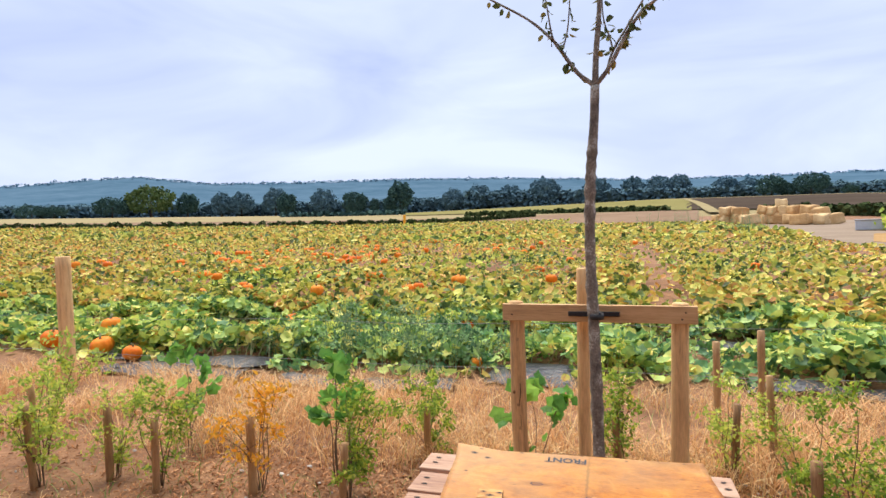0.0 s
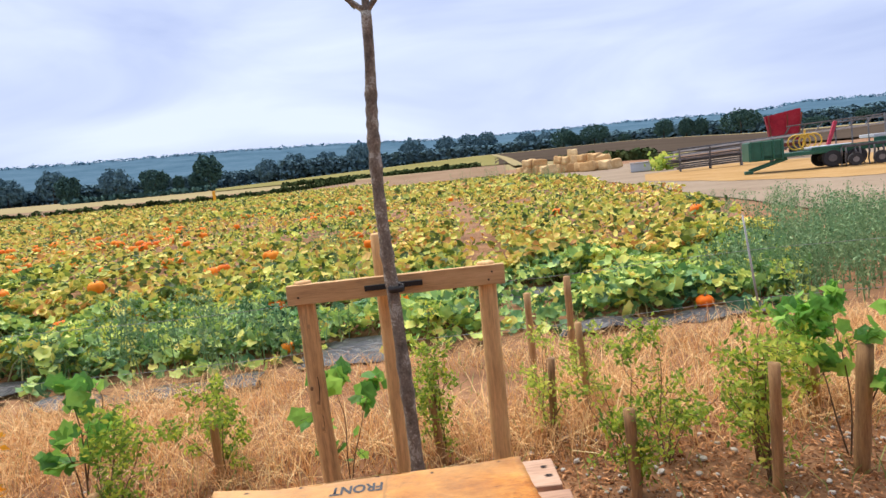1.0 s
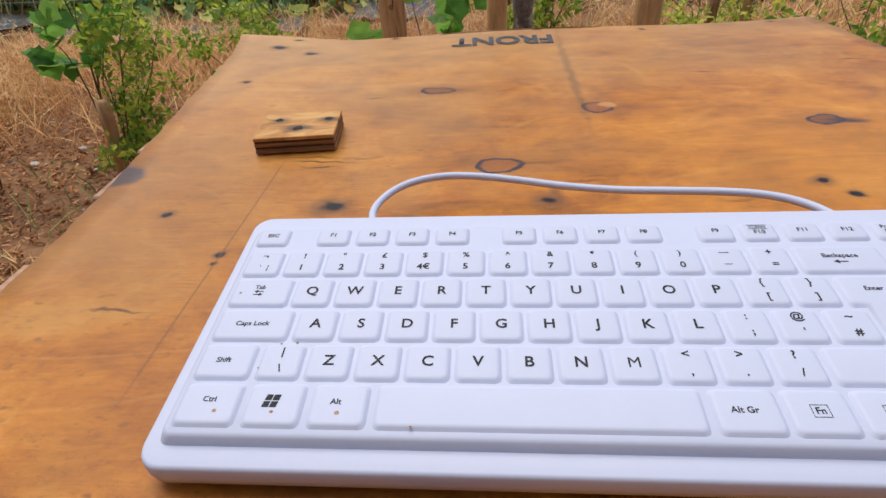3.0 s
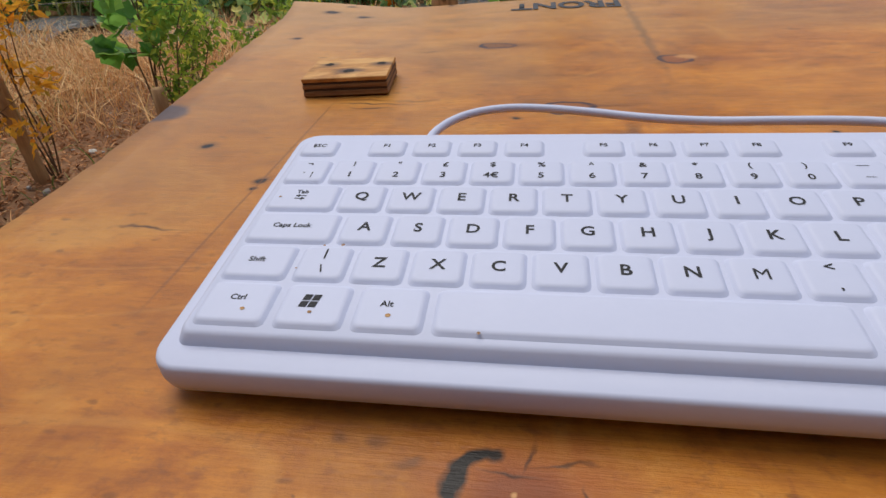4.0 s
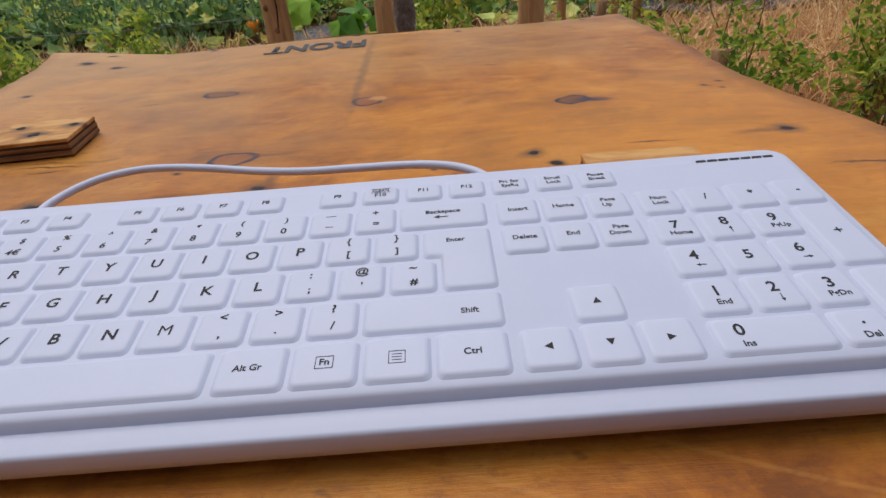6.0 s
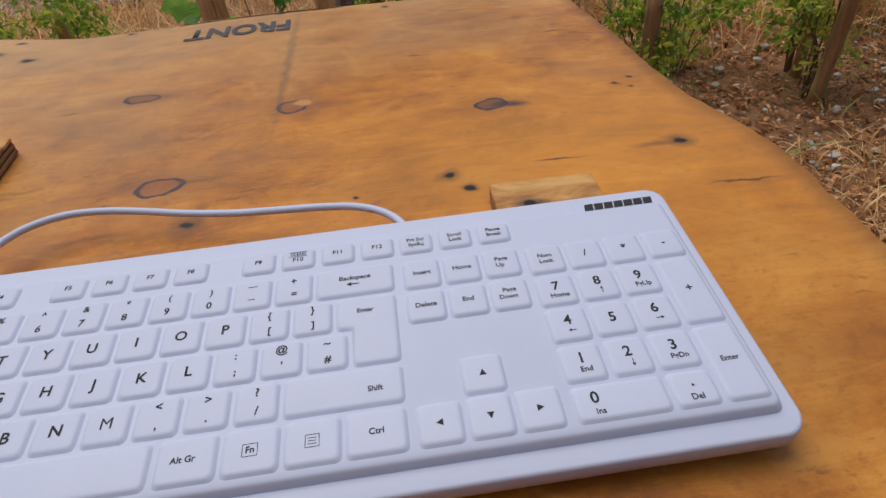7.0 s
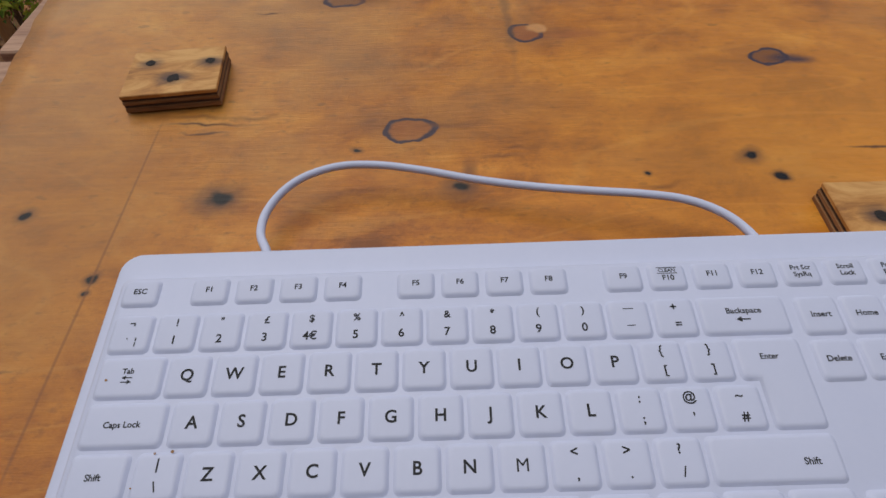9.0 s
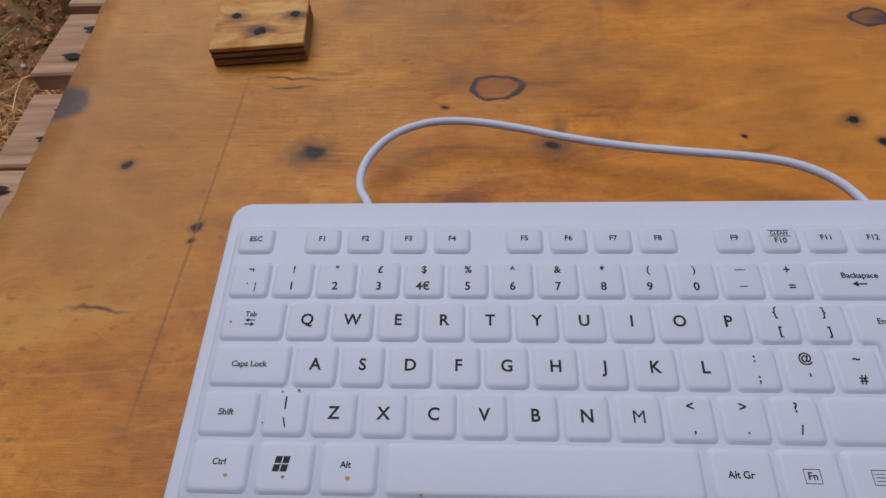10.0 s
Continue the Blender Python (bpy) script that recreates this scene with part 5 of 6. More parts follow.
# ---- hedge plants with their stakes ----
def stake(x, y, h, r, lean=(0.0, 0.0), label="short weathered wooden stake beside a hedge plant"):
    n = 6
    pts = [(x + lean[0] * i / n, y + lean[1] * i / n, -0.04 + (h + 0.04) * i / n) for i in range(n + 1)]
    v, f = tube(pts, [r * (1 + 0.06 * math.sin(i * 2.1 + x * 9)) for i in range(n + 1)], 9)
    return tagged(link_mesh("stake", v, f, M_STAKE, None, True), label, "stake", "hedge stakes")


def sapling(x, y, h, spread, count, size, material, shape, label, seed, low=0.15, stems=5, name="hedge_sapling"):
    rng = random.Random(seed)
    root = tagged(empty_at(name, x, y, 0), label, "sapling", "young hedge plants")
    leaves = []
    for s in range(stems):
        a = rng.uniform(0, 2 * math.pi)
        reach = spread * rng.uniform(0.3, 1.0) if s else spread * 0.15
        top = h * (rng.uniform(0.55, 1.0) if s else 1.0)
        pts = [(0.01 * math.cos(a), 0.01 * math.sin(a), -0.02)]
        for f in (0.3, 0.6, 0.85, 1.0):
            pts.append((reach * math.cos(a) * f ** 1.4 + rng.gauss(0, 0.012), reach * math.sin(a) * f ** 1.4 + rng.gauss(0, 0.012), top * f))
        line = smooth_line(pts, 4)
        v, f = tube(line, [0.0055 * h * (1.15 - i / len(line)) for i in range(len(line))], 5)
        link_mesh("stem", v, f, M_TWIG, root, True)
        upper = [p for p in line if p.z > low * h]
        for t in range(5):
            p0 = rng.choice(upper)
            d = Vector((rng.gauss(0, 1), rng.gauss(0, 1), rng.gauss(0.35, 0.5))).normalized()
            ln = spread * rng.uniform(0.25, 0.75)
            p1 = p0 + d * ln * 0.5 + Vector((0, 0, 0.01))
            p2 = p0 + d * ln
            v, f = tube([p0, p1, p2], [0.0022 * h + 0.0004, 0.0016 * h + 0.0004, 0.0008], 4)
            link_mesh("twig", v, f, M_TWIG, root, True)
            for _ in range(count // (stems * 5)):
                q = rng.random() ** 0.8
                p = p0.lerp(p1, q * 2) if q < 0.5 else p1.lerp(p2, q * 2 - 1)
                leaves.append(leaf_pose(p + Vector((rng.gauss(0, 0.018), rng.gauss(0, 0.018), rng.gauss(0, 0.018))), size * rng.uniform(0.7, 1.5), rng))
    leaves_at("leaves", shape, leaves, material, root)
    return root


LOBED = leaf_shape(5, 0.05, 10, 0.14)
HAW = "young hawthorn hedge plant with small green leaves"
LIME = "young hedge plant with yellowing green leaves"
BROAD = "young broad-leaved hedge plant by its stake"
for i, (x, y, h, sp, n, size, mat, shape, text, st_h) in enumerate((
        (-2.72, 1.12, 0.62, 0.26, 380, 0.034, M_LIME, SMALL_LEAF, LIME, 0.45),
        (-2.40, 1.30, 0.52, 0.20, 320, 0.032, M_LIME, SMALL_LEAF, LIME, 0.42),
        (-2.06, 1.24, 0.52, 0.20, 330, 0.032, M_HAW, SMALL_LEAF, HAW, 0.38),
        (-1.50, 1.32, 0.56, 0.26, 190, 0.038, M_AMBER, SMALL_LEAF, "young hedge plant turned bright orange", 0.40),
        (-1.02, 1.33, 0.58, 0.20, 420, 0.032, M_HAW, SMALL_LEAF, HAW, 0.30),
        (-0.76, 1.86, 0.46, 0.22, 480, 0.032, M_HAW, SMALL_LEAF, HAW, 0.34),
        (0.26, 1.80, 0.60, 0.24, 520, 0.030, M_HAW, SMALL_LEAF, HAW, 0.34),
        (0.78, 1.88, 0.50, 0.20, 240, 0.030, M_LIME, SMALL_LEAF, LIME, 0.42),
        (1.00, 1.36, 0.52, 0.20, 420, 0.030, M_HAW, SMALL_LEAF, HAW, 0.36),
        (1.20, 1.55, 0.55, 0.28, 420, 0.030, M_HAW, SMALL_LEAF, HAW, 0.0),
        (1.56, 1.50, 0.62, 0.24, 420, 0.034, M_HAW, SMALL_LEAF, HAW, 0.40),
        (1.02, 2.15, 0.50, 0.20, 220, 0.030, M_LIME, SMALL_LEAF, LIME, 0.50),
        (2.05, 1.90, 0.60, 0.28, 360, 0.032, M_LIME, SMALL_LEAF, LIME, 0.42),
        (2.45, 1.45, 0.62, 0.26, 340, 0.034, M_HAW, SMALL_LEAF, HAW, 0.42),
        (-3.10, 1.45, 0.70, 0.30, 380, 0.036, M_LIME, SMALL_LEAF, LIME, 0.45),
        (-3.55, 1.20, 0.62, 0.28, 190, 0.036, M_AMBER, SMALL_LEAF, "young hedge plant turned bright orange", 0.40),
        (-1.30, 1.95, 0.42, 0.18, 200, 0.030, M_HAW, SMALL_LEAF, HAW, 0.0),
        (1.50, 1.31, 0.56, 0.20, 300, 0.032, M_LIME, SMALL_LEAF, LIME, 0.50))):
    sapling(x, y, h, sp, int(n * 2.6), size * 0.74, mat, shape, text, 100 + i)
    if st_h:
        rg = random.Random(300 + i)
        stake(x + rg.uniform(-0.02, 0.02), y - 0.045, st_h, rg.uniform(0.016, 0.022), (rg.uniform(-0.03, 0.04), rg.uniform(-0.02, 0.02)))
sapling(-1.17, 1.50, 0.72, 0.16, 60, 0.062, M_BROAD, LOBED, BROAD, 201, 0.4, 3)
sapling(-2.30, 1.75, 0.62, 0.16, 54, 0.06, M_BROAD, LOBED, BROAD, 202, 0.4, 3)
sapling(-0.16, 1.66, 0.52, 0.20, 54, 0.065, M_BROAD, LOBED, BROAD, 203, 0.2, 3)
sapling(1.90, 1.42, 0.66, 0.30, 190, 0.060, M_BROAD, LOBED, BROAD, 204, 0.45, 3)
stake(1.86, 1.33, 0.5, 0.028, (0.03, 0))
tagged(round_post("fence_post", -4.50, 2.80, 1.17, 0.062, (0, 0), "weathered brown round fence post in the dry grass", "post", seed=21.0), group="fence posts")
for x, y, h in ((1.12, 2.75, 0.62), (0.86, 2.72, 0.55), (3.9, 2.8, 0.7)):
    stake(x, y, h, 0.022, (0, 0), "thin fence stake in the dry grass")
v, f = tube([(2.78, 3.55, -0.03), (2.74, 3.55, 0.3), (2.68, 3.55, 0.78)], [0.009, 0.009, 0.007], 7)
tagged(link_mesh("pale_cane", v, f, M_ALU, None, True), "pale leaning cane at the field's edge", "cane")
for z, y in ((0.30, 2.86), (0.62, 2.86)):
    v, f = tube([(-5.5 + i * 0.5, y + 0.02 * math.sin(i), z + 0.012 * math.sin(i * 1.3)) for i in range(22)], [0.0016] * 22, 5)
    tagged(link_mesh("fence_wire", v, f, M_WIRE, None), "thin galvanised fence wire along the field", "wire", "fence wires")


# ---- the pumpkin field ----
def field_right(y):
    """The field's edge toward the yard."""
    return float(np.interp(y, (3, 5.0, 6.8, 9.7, 15, 31, 38, 60, 110), (3.0, 3.9, 4.9, 5.7, 7.4, 9.3, 10.6, 11.5, 15)))


def strip(y0, y1, x0, x1, seed):
    """A length of mulch film, rumpled, half buried at its edges."""
    verts, faces = [], []
    nx, ny = 60, 6
    for i in range(nx + 1):
        for j in range(ny + 1):
            x, y = x0 + (x1 - x0) * i / nx, y0 + (y1 - y0) * j / ny + 0.08 * noise.noise(Vector((i * 0.2, seed, j)))
            verts.append((x, y, ground_at(x, y) + 0.02 + 0.035 * math.sin(math.pi * j / ny) + 0.05 * noise.noise(Vector((x * 2.2, y * 3.0, seed)))))
    for i in range(nx):
        for j in range(ny):
            a = i * (ny + 1) + j
            faces.append((a, a + ny + 1, a + ny + 2, a + 1))
    return tagged(link_mesh("mulch_film", verts, faces, M_PLASTIC, None, True), "strip of glossy black mulch film on the soil", "plastic film", "strips of mulch film")


for y0, y1, x0, x1, seed in ((3.62, 4.05, -5.3, -2.85, 1.0), (3.45, 4.20, -0.80, -0.05, 2.0), (5.02, 5.50, 0.9, 2.3, 3.0), (3.50, 3.85, 1.2, 3.3, 4.0), (3.12, 3.42, -2.6, -1.0, 5.0), (3.15, 3.55, -4.6, -3.0, 6.0)):
    strip(y0, y1, x0, x1, seed)

def crumpled_leaf(points, deep, seed):
    """A five-lobed pumpkin leaf with toothed, curled edges."""
    verts, faces = leaf_shape(5, 0.14, points, deep)
    out = []
    for x, y, z in verts:
        k = math.hypot(x, y)
        tooth = 1 + 0.10 * noise.noise(Vector((x * 9, y * 9, seed)))
        out.append((x * tooth, y * tooth, z + 0.16 * noise.noise(Vector((x * 4.2, y * 4.2, seed + 3))) * (0.4 + k)))
    return out, faces


PUMP = crumpled_leaf(13, 0.15, 2.0)
CLEARINGS = ((-4.25, -2.95, 3.0, 4.0), (-0.62, -0.14, 3.3, 4.2), (1.33, 1.97, 4.9, 5.4), (1.35, 2.35, 3.3, 3.75), (-4.9, -4.2, 3.1, 3.6), (2.0, 2.6, 3.2, 3.8))


def in_clearing(x, y):
    return any(a < x < b and c < y < d for a, b, c, d in CLEARINGS)


rng = random.Random(41)


def plant_density(x, y):
    """Rows run away from the headland; a bare furrow lies between two of them."""
    row = 0.5 + 0.5 * math.cos((x - 0.30) * 2 * math.pi / 1.75)
    patch = noise.noise(Vector((x * 0.55, y * 0.45, 4)))
    d = 0.42 + 0.45 * row + 0.75 * patch
    furrow = 1.05 + 0.022 * (y - 9)
    if y > 6 and abs(x - furrow) < 0.30:
        d = 0.02
    if 4.75 < y < 5.4 or y < 3.8:
        d *= 0.28
    return d


def pump_leaf(x, y, s, rng, z):
    return Matrix.Translation((x, y, z)) @ pose(0, 0, 0, rng.gauss(18, 36), rng.gauss(0, 34), rng.uniform(0, 360)) @ Matrix.Diagonal((s, s * rng.uniform(0.8, 1.1), s, 1))


near, far, stalks = [], [], []
while len(near) < 21000:
    x, y = rng.uniform(-10.8, 7.0), rng.uniform(3.5, 6.6)
    if x > field_right(y) or x < -1.6 * (y + 1) - 0.5 or in_clearing(x, y) or rng.random() > plant_density(x, y):
        continue
    hump = 0.03 + 0.36 * max(0.15, min(1, plant_density(x, y))) * rng.uniform(0.0, 1.0) ** 0.6
    z = ground_at(x, y) + hump
    near.append(pump_leaf(x, y, 0.045 + 0.10 * rng.random() ** 1.6, rng, z))
    if len(near) % 9 == 0 and y > 4.0:
        stalks.append((x, y, z))
while len(far) < 42000:
    y = 5.8 + 24.2 * rng.random() ** 1.5
    x = rng.uniform(-1.6 * (y + 1), field_right(y))
    if rng.random() > plant_density(x, y) + 0.15:
        continue
    far.append(pump_leaf(x, y, rng.uniform(0.06, 0.16), rng, ground_at(x, y) + 0.12 + 0.32 * max(0.1, min(1, plant_density(x, y))) * rng.uniform(0.3, 1.0)))
while len(far) < 66000:
    y = rng.uniform(26, 98)
    x = rng.uniform(-1.65 * y, field_right(y))
    if math.hypot(x, y) > (100 if x < -6 else 76):
        continue
    s = rng.uniform(0.14, 0.32) * (1 + y / 130)
    far.append(pump_leaf(x, y, s, rng, ground_at(x, y) + 0.1 + 0.35 * rng.random()))
many("pumpkin_plants_near", PUMP[0], PUMP[1], near, M_PUMP_LEAF_NEAR, "dense green pumpkin plants with broad lobed leaves", "pumpkin plants", True)
LOW = crumpled_leaf(7, 0.16, 7.0)
many("pumpkin_plants_far", LOW[0], LOW[1], far, M_PUMP_LEAF, "wide field of yellowing pumpkin plants", "pumpkin plants", True)
verts, faces = [], []
for x, y, z in stalks:
    a = rng.uniform(0, 2 * math.pi)
    b = Vector((x + 0.18 * math.cos(a), y + 0.18 * math.sin(a), ground_at(x, y)))
    v, f = tube([b, (b + Vector((x, y, z))) / 2 + Vector((0, 0, 0.05)), (x, y, z - 0.01)], [0.007, 0.006, 0.005], 4, False)
    n = len(verts)
    verts += v
    faces += [tuple(i + n for i in q) for q in f]
tagged(link_mesh("pumpkin_stalks", verts, faces, M_VINE, None), "pale hollow stalks of the pumpkin leaves", "stalks", kind="stuff")


def pumpkin(r, seed):
    """A ribbed fruit with a bent stem."""
    root = tagged(empty_at("pumpkin", 0, 0, 0), "ripe orange ribbed pumpkin among the leaves", "pumpkin", "pumpkins in the field")
    verts, faces = [], []
    nu, nv = 40, 12
    for j in range(nv + 1):
        t = math.pi * j / nv
        for i in range(nu):
            a = 2 * math.pi * i / nu
            rib = 1 - 0.07 * (abs(math.cos(a * 5)) ** 6) * math.sin(t)
            rr = r * math.sin(t) ** 0.85 * rib if 0 < j < nv else 0.0
            dip = 0.82 * math.cos(t) - 0.16 * math.exp(-(t / 0.35) ** 2) + 0.1 * math.exp(-((math.pi - t) / 0.35) ** 2)
            verts.append((rr * math.cos(a), rr * math.sin(a), r * (0.78 + dip)))
    for j in range(nv):
        for i in range(nu):
            i2 = (i + 1) % nu
            faces.append((j * nu + i, (j + 1) * nu + i, (j + 1) * nu + i2, j * nu + i2))
    link_mesh("fruit", verts, faces, M_PUMPKIN, root, True)
    v, f = tube([(0, 0, r * 1.40), (0.01, 0, r * 1.62), (0.05, 0.01, r * 1.85)], [0.022, 0.014, 0.017], 7)
    link_mesh("stem", v, f, M_PUMP_STEM, root, True)
    return root


first = pumpkin(0.16, 1)
SPOTS = ((-4.55, 3.55, .75), (-4.03, 4.94, .65), (-2.09, 4.29, .6), (-4.53, 7.46, 1.15), (-5.06, 9.33, 1.2), (-5.01, 9.69, 1.1), (-6.97, 10.9, 1.2), (-6.41, 6.88, 1.1),
         (-8.61, 9.76, 1.2), (-8.46, 11.2, 1.2), (-9.94, 12.69, 1.3), (-11.69, 12.53, 1.3), (-6.86, 6.6, 1.1), (-11.95, 17.25, 1.4), (-12.27, 18.38, 1.4), (-12.35, 16.66, 1.4),
         (-11.12, 18.7, 1.4), (-8.56, 14.54, 1.3), (-8.58, 15.71, 1.3), (-7.05, 13.44, 1.3), (-8.67, 17.65, 1.4), (-9.76, 21.27, 1.4), (-6.94, 15.21, 1.4), (-7.51, 19.02, 1.4),
         (-3.01, 7.76, 1.1), (-3.04, 5.74, .9), (-14.0, 11.96, 1.3), (-5.94, 4.66, 1.0), (-8.67, 27.0, 1.5))
SPOTS_2 = ((-13.38, 16.31, 1.4), (-3.75, 5.31, .9), (-5.4, 5.37, 1.0), (-1.47, 5.47, .85), (-0.95, 3.85, .45), (-0.03, 5.15, .9), (-1.26, 11.41, 1.1), (-3.88, 18.41, 1.4), (-3.63, 18.86, 1.4),
           (-3.09, 18.9, 1.3), (2.12, 5.23, .65), (2.32, 5.16, .65), (3.1, 11.79, 1.1), (1.79, 11.54, 1.0), (-1.68, 23.84, 1.3), (-5.68, 21.36, 1.4), (-3.32, 11.59, 1.1), (2.45, 3.75, .55),
           (5.04, 9.29, 1.1), (4.45, 7.86, .9), (4.72, 7.12, .9), (-8.35, 9.35, 1.2), (-8.11, 9.37, 1.1), (-9.42, 12.05, 1.2), (-10.49, 14.08, 1.3), (-11.39, 13.95, 1.3), (-11.4, 16.42, 1.3))
rng = random.Random(51)
spots = list(SPOTS + SPOTS_2)
for x, y, k in SPOTS[4:29] + SPOTS[8:29]:
    spots.append((x + rng.uniform(-0.9, 0.9), y + rng.uniform(-1.2, 1.4), k * 0.95))
for k in range(70):
    y = rng.uniform(9, 40)
    spots.append((rng.uniform(-1.0 * y, 0.1 * y), y, 1.15))
for i, (x, y, k) in enumerate(spots):
    lift = 0.05 if y < 6 else 0.19
    m = pose(x, y, ground_at(x, y) + lift, rng.uniform(-14, 14), rng.uniform(-14, 14), rng.uniform(0, 360))
    if i == 0:
        first.matrix_basis, ob = m, first
    else:
        ob = copy_thing(first, m)
    k *= 0.62 if y > 6 else 0.80
    ob.scale = (k, k, k * rng.uniform(0.85, 1.0))


# feathery weeds at the field's edge
def weed(x, y, w, h, stems, seed):
    rng = random.Random(seed)
    z0 = ground_at(x, y)
    root = tagged(empty_at("weed_clump", x, y, z0), "tall grey-green feathery weeds at the field's edge", "weeds", "weeds round the field")
    leaves = []
    for _ in range(stems):
        bx, by = rng.gauss(0, w * 0.4), rng.gauss(0, w * 0.3)
        hh = h * rng.uniform(0.5, 1.1)
        lx, ly = rng.gauss(0, 0.12) * h, rng.gauss(0, 0.12) * h
        v, f = tube([(bx, by, -0.02), (bx + lx * 0.4, by + ly * 0.4, hh * 0.5), (bx + lx, by + ly, hh)], [0.005, 0.004, 0.0015], 4, False)
        link_mesh("stem", v, f, M_WEED, root)
        for _ in range(34):
            q = rng.uniform(0.2, 1.0)
            p = Vector((bx + lx * q, by + ly * q, hh * q)) + Vector((rng.gauss(0, 0.05), rng.gauss(0, 0.05), rng.gauss(0, 0.02)))
            leaves.append(leaf_pose(p, rng.uniform(0.018, 0.048), rng, 0.3))
    leaves_at("leaves", SMALL_LEAF, leaves, M_WEED, root)
    return root


for i, (x, y, w, h, n) in enumerate(((3.5, 3.9, 0.7, 0.62, 60), (4.2, 4.6, 0.8, 0.66, 70), (4.7, 5.3, 0.9, 0.62, 70), (3.2, 4.5, 0.6, 0.55, 40), (5.6, 5.6, 1.1, 0.62, 70), (5.8, 4.2, 1.0, 0.6, 50), (-2.0, 4.05, 1.0, 0.62, 55), (-1.35, 4.15, 0.8, 0.55, 40), (-3.1, 4.2, 0.6, 0.45, 24), (4.4, 5.6, 1.0, 0.60, 40), (5.4, 6.4, 1.3, 0.55, 48), (6.3, 7.2, 1.4, 0.55, 48), (6.4, 9.0, 1.5, 0.45, 40),
                                     (5.0, 4.4, 1.2, 0.55, 36), (6.6, 5.4, 1.5, 0.6, 40), (7.6, 11.5, 1.8, 0.4, 36), (3.6, 4.6, 0.7, 0.6, 24), (-1.5, 9.2, 0.7, 0.85, 14), (6.0, 50.0, 2.2, 2.0, 60), (8.6, 39.0, 1.9, 1.5, 60), (3.2, 46, 1.2, 1.5, 30), (-0.8, 44, 0.8, 1.5, 16))):
    weed(x, y, w, h, n, 400 + i)


# ---- the far country ----
def crown_clumps(cx, cy, cz, rx, rz, count, size, rng):
    out = []
    while len(out) < count:
        d = Vector((rng.gauss(0, 1), rng.gauss(0, 1), rng.gauss(0, 1))).normalized() * rng.uniform(0.5, 1.0) ** 0.4
        if d.z < -0.75:
            continue
        bulge = 1 + 0.28 * noise.noise(d * 2.3 + Vector((cx, cy, 0)) * 0.13)
        p = Vector((cx + d.x * rx * bulge, cy + d.y * rx * bulge, cz + d.z * rz * bulge))
        out.append(leaf_pose(p, size * rng.uniform(0.6, 1.5), rng, 0.4))
    return out


CLUMP = ([(0.5, 0.0, 0), (0.2, 0.42, 0.12), (-0.3, 0.36, -0.05), (-0.48, -0.1, 0.1), (-0.1, -0.45, -0.08), (0.36, -0.33, 0.1), (0, 0, 0.22)], [(0, 1, 6), (1, 2, 6), (2, 3, 6), (3, 4, 6), (4, 5, 6), (5, 0, 6)])


def far_tree(az, base, top, wide, r, material, label, seed):
    """A broad field tree: trunk, a few limbs, and a ragged crown."""
    rng = random.Random(seed)
    x, y = polar(az, r)
    z = ground_at(x, y)
    h = EYE_Z + r * math.tan(radians(top)) - z
    w = r * math.tan(radians(wide)) * 0.5
    root = tagged(empty_at("field_tree", x, y, z), label, "tree", "trees beyond the field")
    v, f = tube([(0, 0, -0.5), (0.1, 0, h * 0.2), (0, 0, h * 0.5)], [h * 0.045, h * 0.035, h * 0.02], 7)
    link_mesh("trunk", v, f, M_FAR_BARK, root, True)
    pl = crown_clumps(0, 0, h * 0.52, w, h * 0.46, 900, h * 0.075, rng)
    for _ in range(4):
        a = rng.uniform(0, 6.28)
        pl += crown_clumps(w * 0.55 * math.cos(a), w * 0.55 * math.sin(a), h * rng.uniform(0.40, 0.75), w * 0.5, h * 0.22, 180, h * 0.07, rng)
    ob = many("crown", CLUMP[0], CLUMP[1], pl, material, "", "")
    ob.parent = root
    return root


OAK = "dark green broad oak standing in the far fields"
rng = random.Random(61)
# bearing, foot and top (degrees above the level), width
TREES = ((-46.3, 2.10, 3.81, 3.7), (-40.3, 2.27, 4.13, 2.4), (-37.4, 2.65, 4.23, 2.1), (-35.6, 2.73, 4.22, 2.7), (-32.5, 3.0, 4.58, 2.9), (-31.5, 2.01, 4.03, 2.25), (-28.0, 3.1, 4.43, 3.2),
         (-24.9, 1.98, 4.10, 3.0), (-23.0, 2.10, 3.39, 1.2), (-20.4, 2.04, 5.02, 3.1), (-21.6, 2.07, 3.47, 1.4), (-52.0, 2.06, 3.12, 3.2), (-50.5, 2.05, 3.03, 2.7))
TREES_2 = ((-12.6, 3.0, 4.5, 3.2), (-15.1, 3.0, 4.2, 2.7), (-9.5, 3.0, 4.35, 3.2), (-5.9, 2.95, 4.9, 3.7), (-1.0, 2.9, 4.7, 3.2), (2.3, 2.9, 4.6, 2.7), (4.6, 2.9, 4.5, 3.2), (6.3, 2.85, 4.55, 2.7))
TREES_3 = ((10.1, 2.8, 4.0, 2.6), (12.1, 2.6, 3.85, 2.6), (13.8, 2.45, 3.9, 3.0), (16.7, 2.38, 3.95, 3.4), (15.0, 2.48, 3.2, 1.6), (19.4, 2.21, 2.75, 1.6), (22.9, 2.2, 3.57, 2.0), (24.8, 2.05, 3.41, 1.6),
           (26.0, 1.89, 3.25, 1.6), (29.2, 1.77, 3.49, 4.3), (34.7, 1.18, 2.10, 2.4), (37.9, 1.5, 2.18, 1.4))
for i, (az, b, t, w) in enumerate(TREES + TREES_2 + TREES_3):
    # trees further back take the haze-tinted woodland colour
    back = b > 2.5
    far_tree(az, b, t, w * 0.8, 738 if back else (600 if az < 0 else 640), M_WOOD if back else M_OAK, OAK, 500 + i)
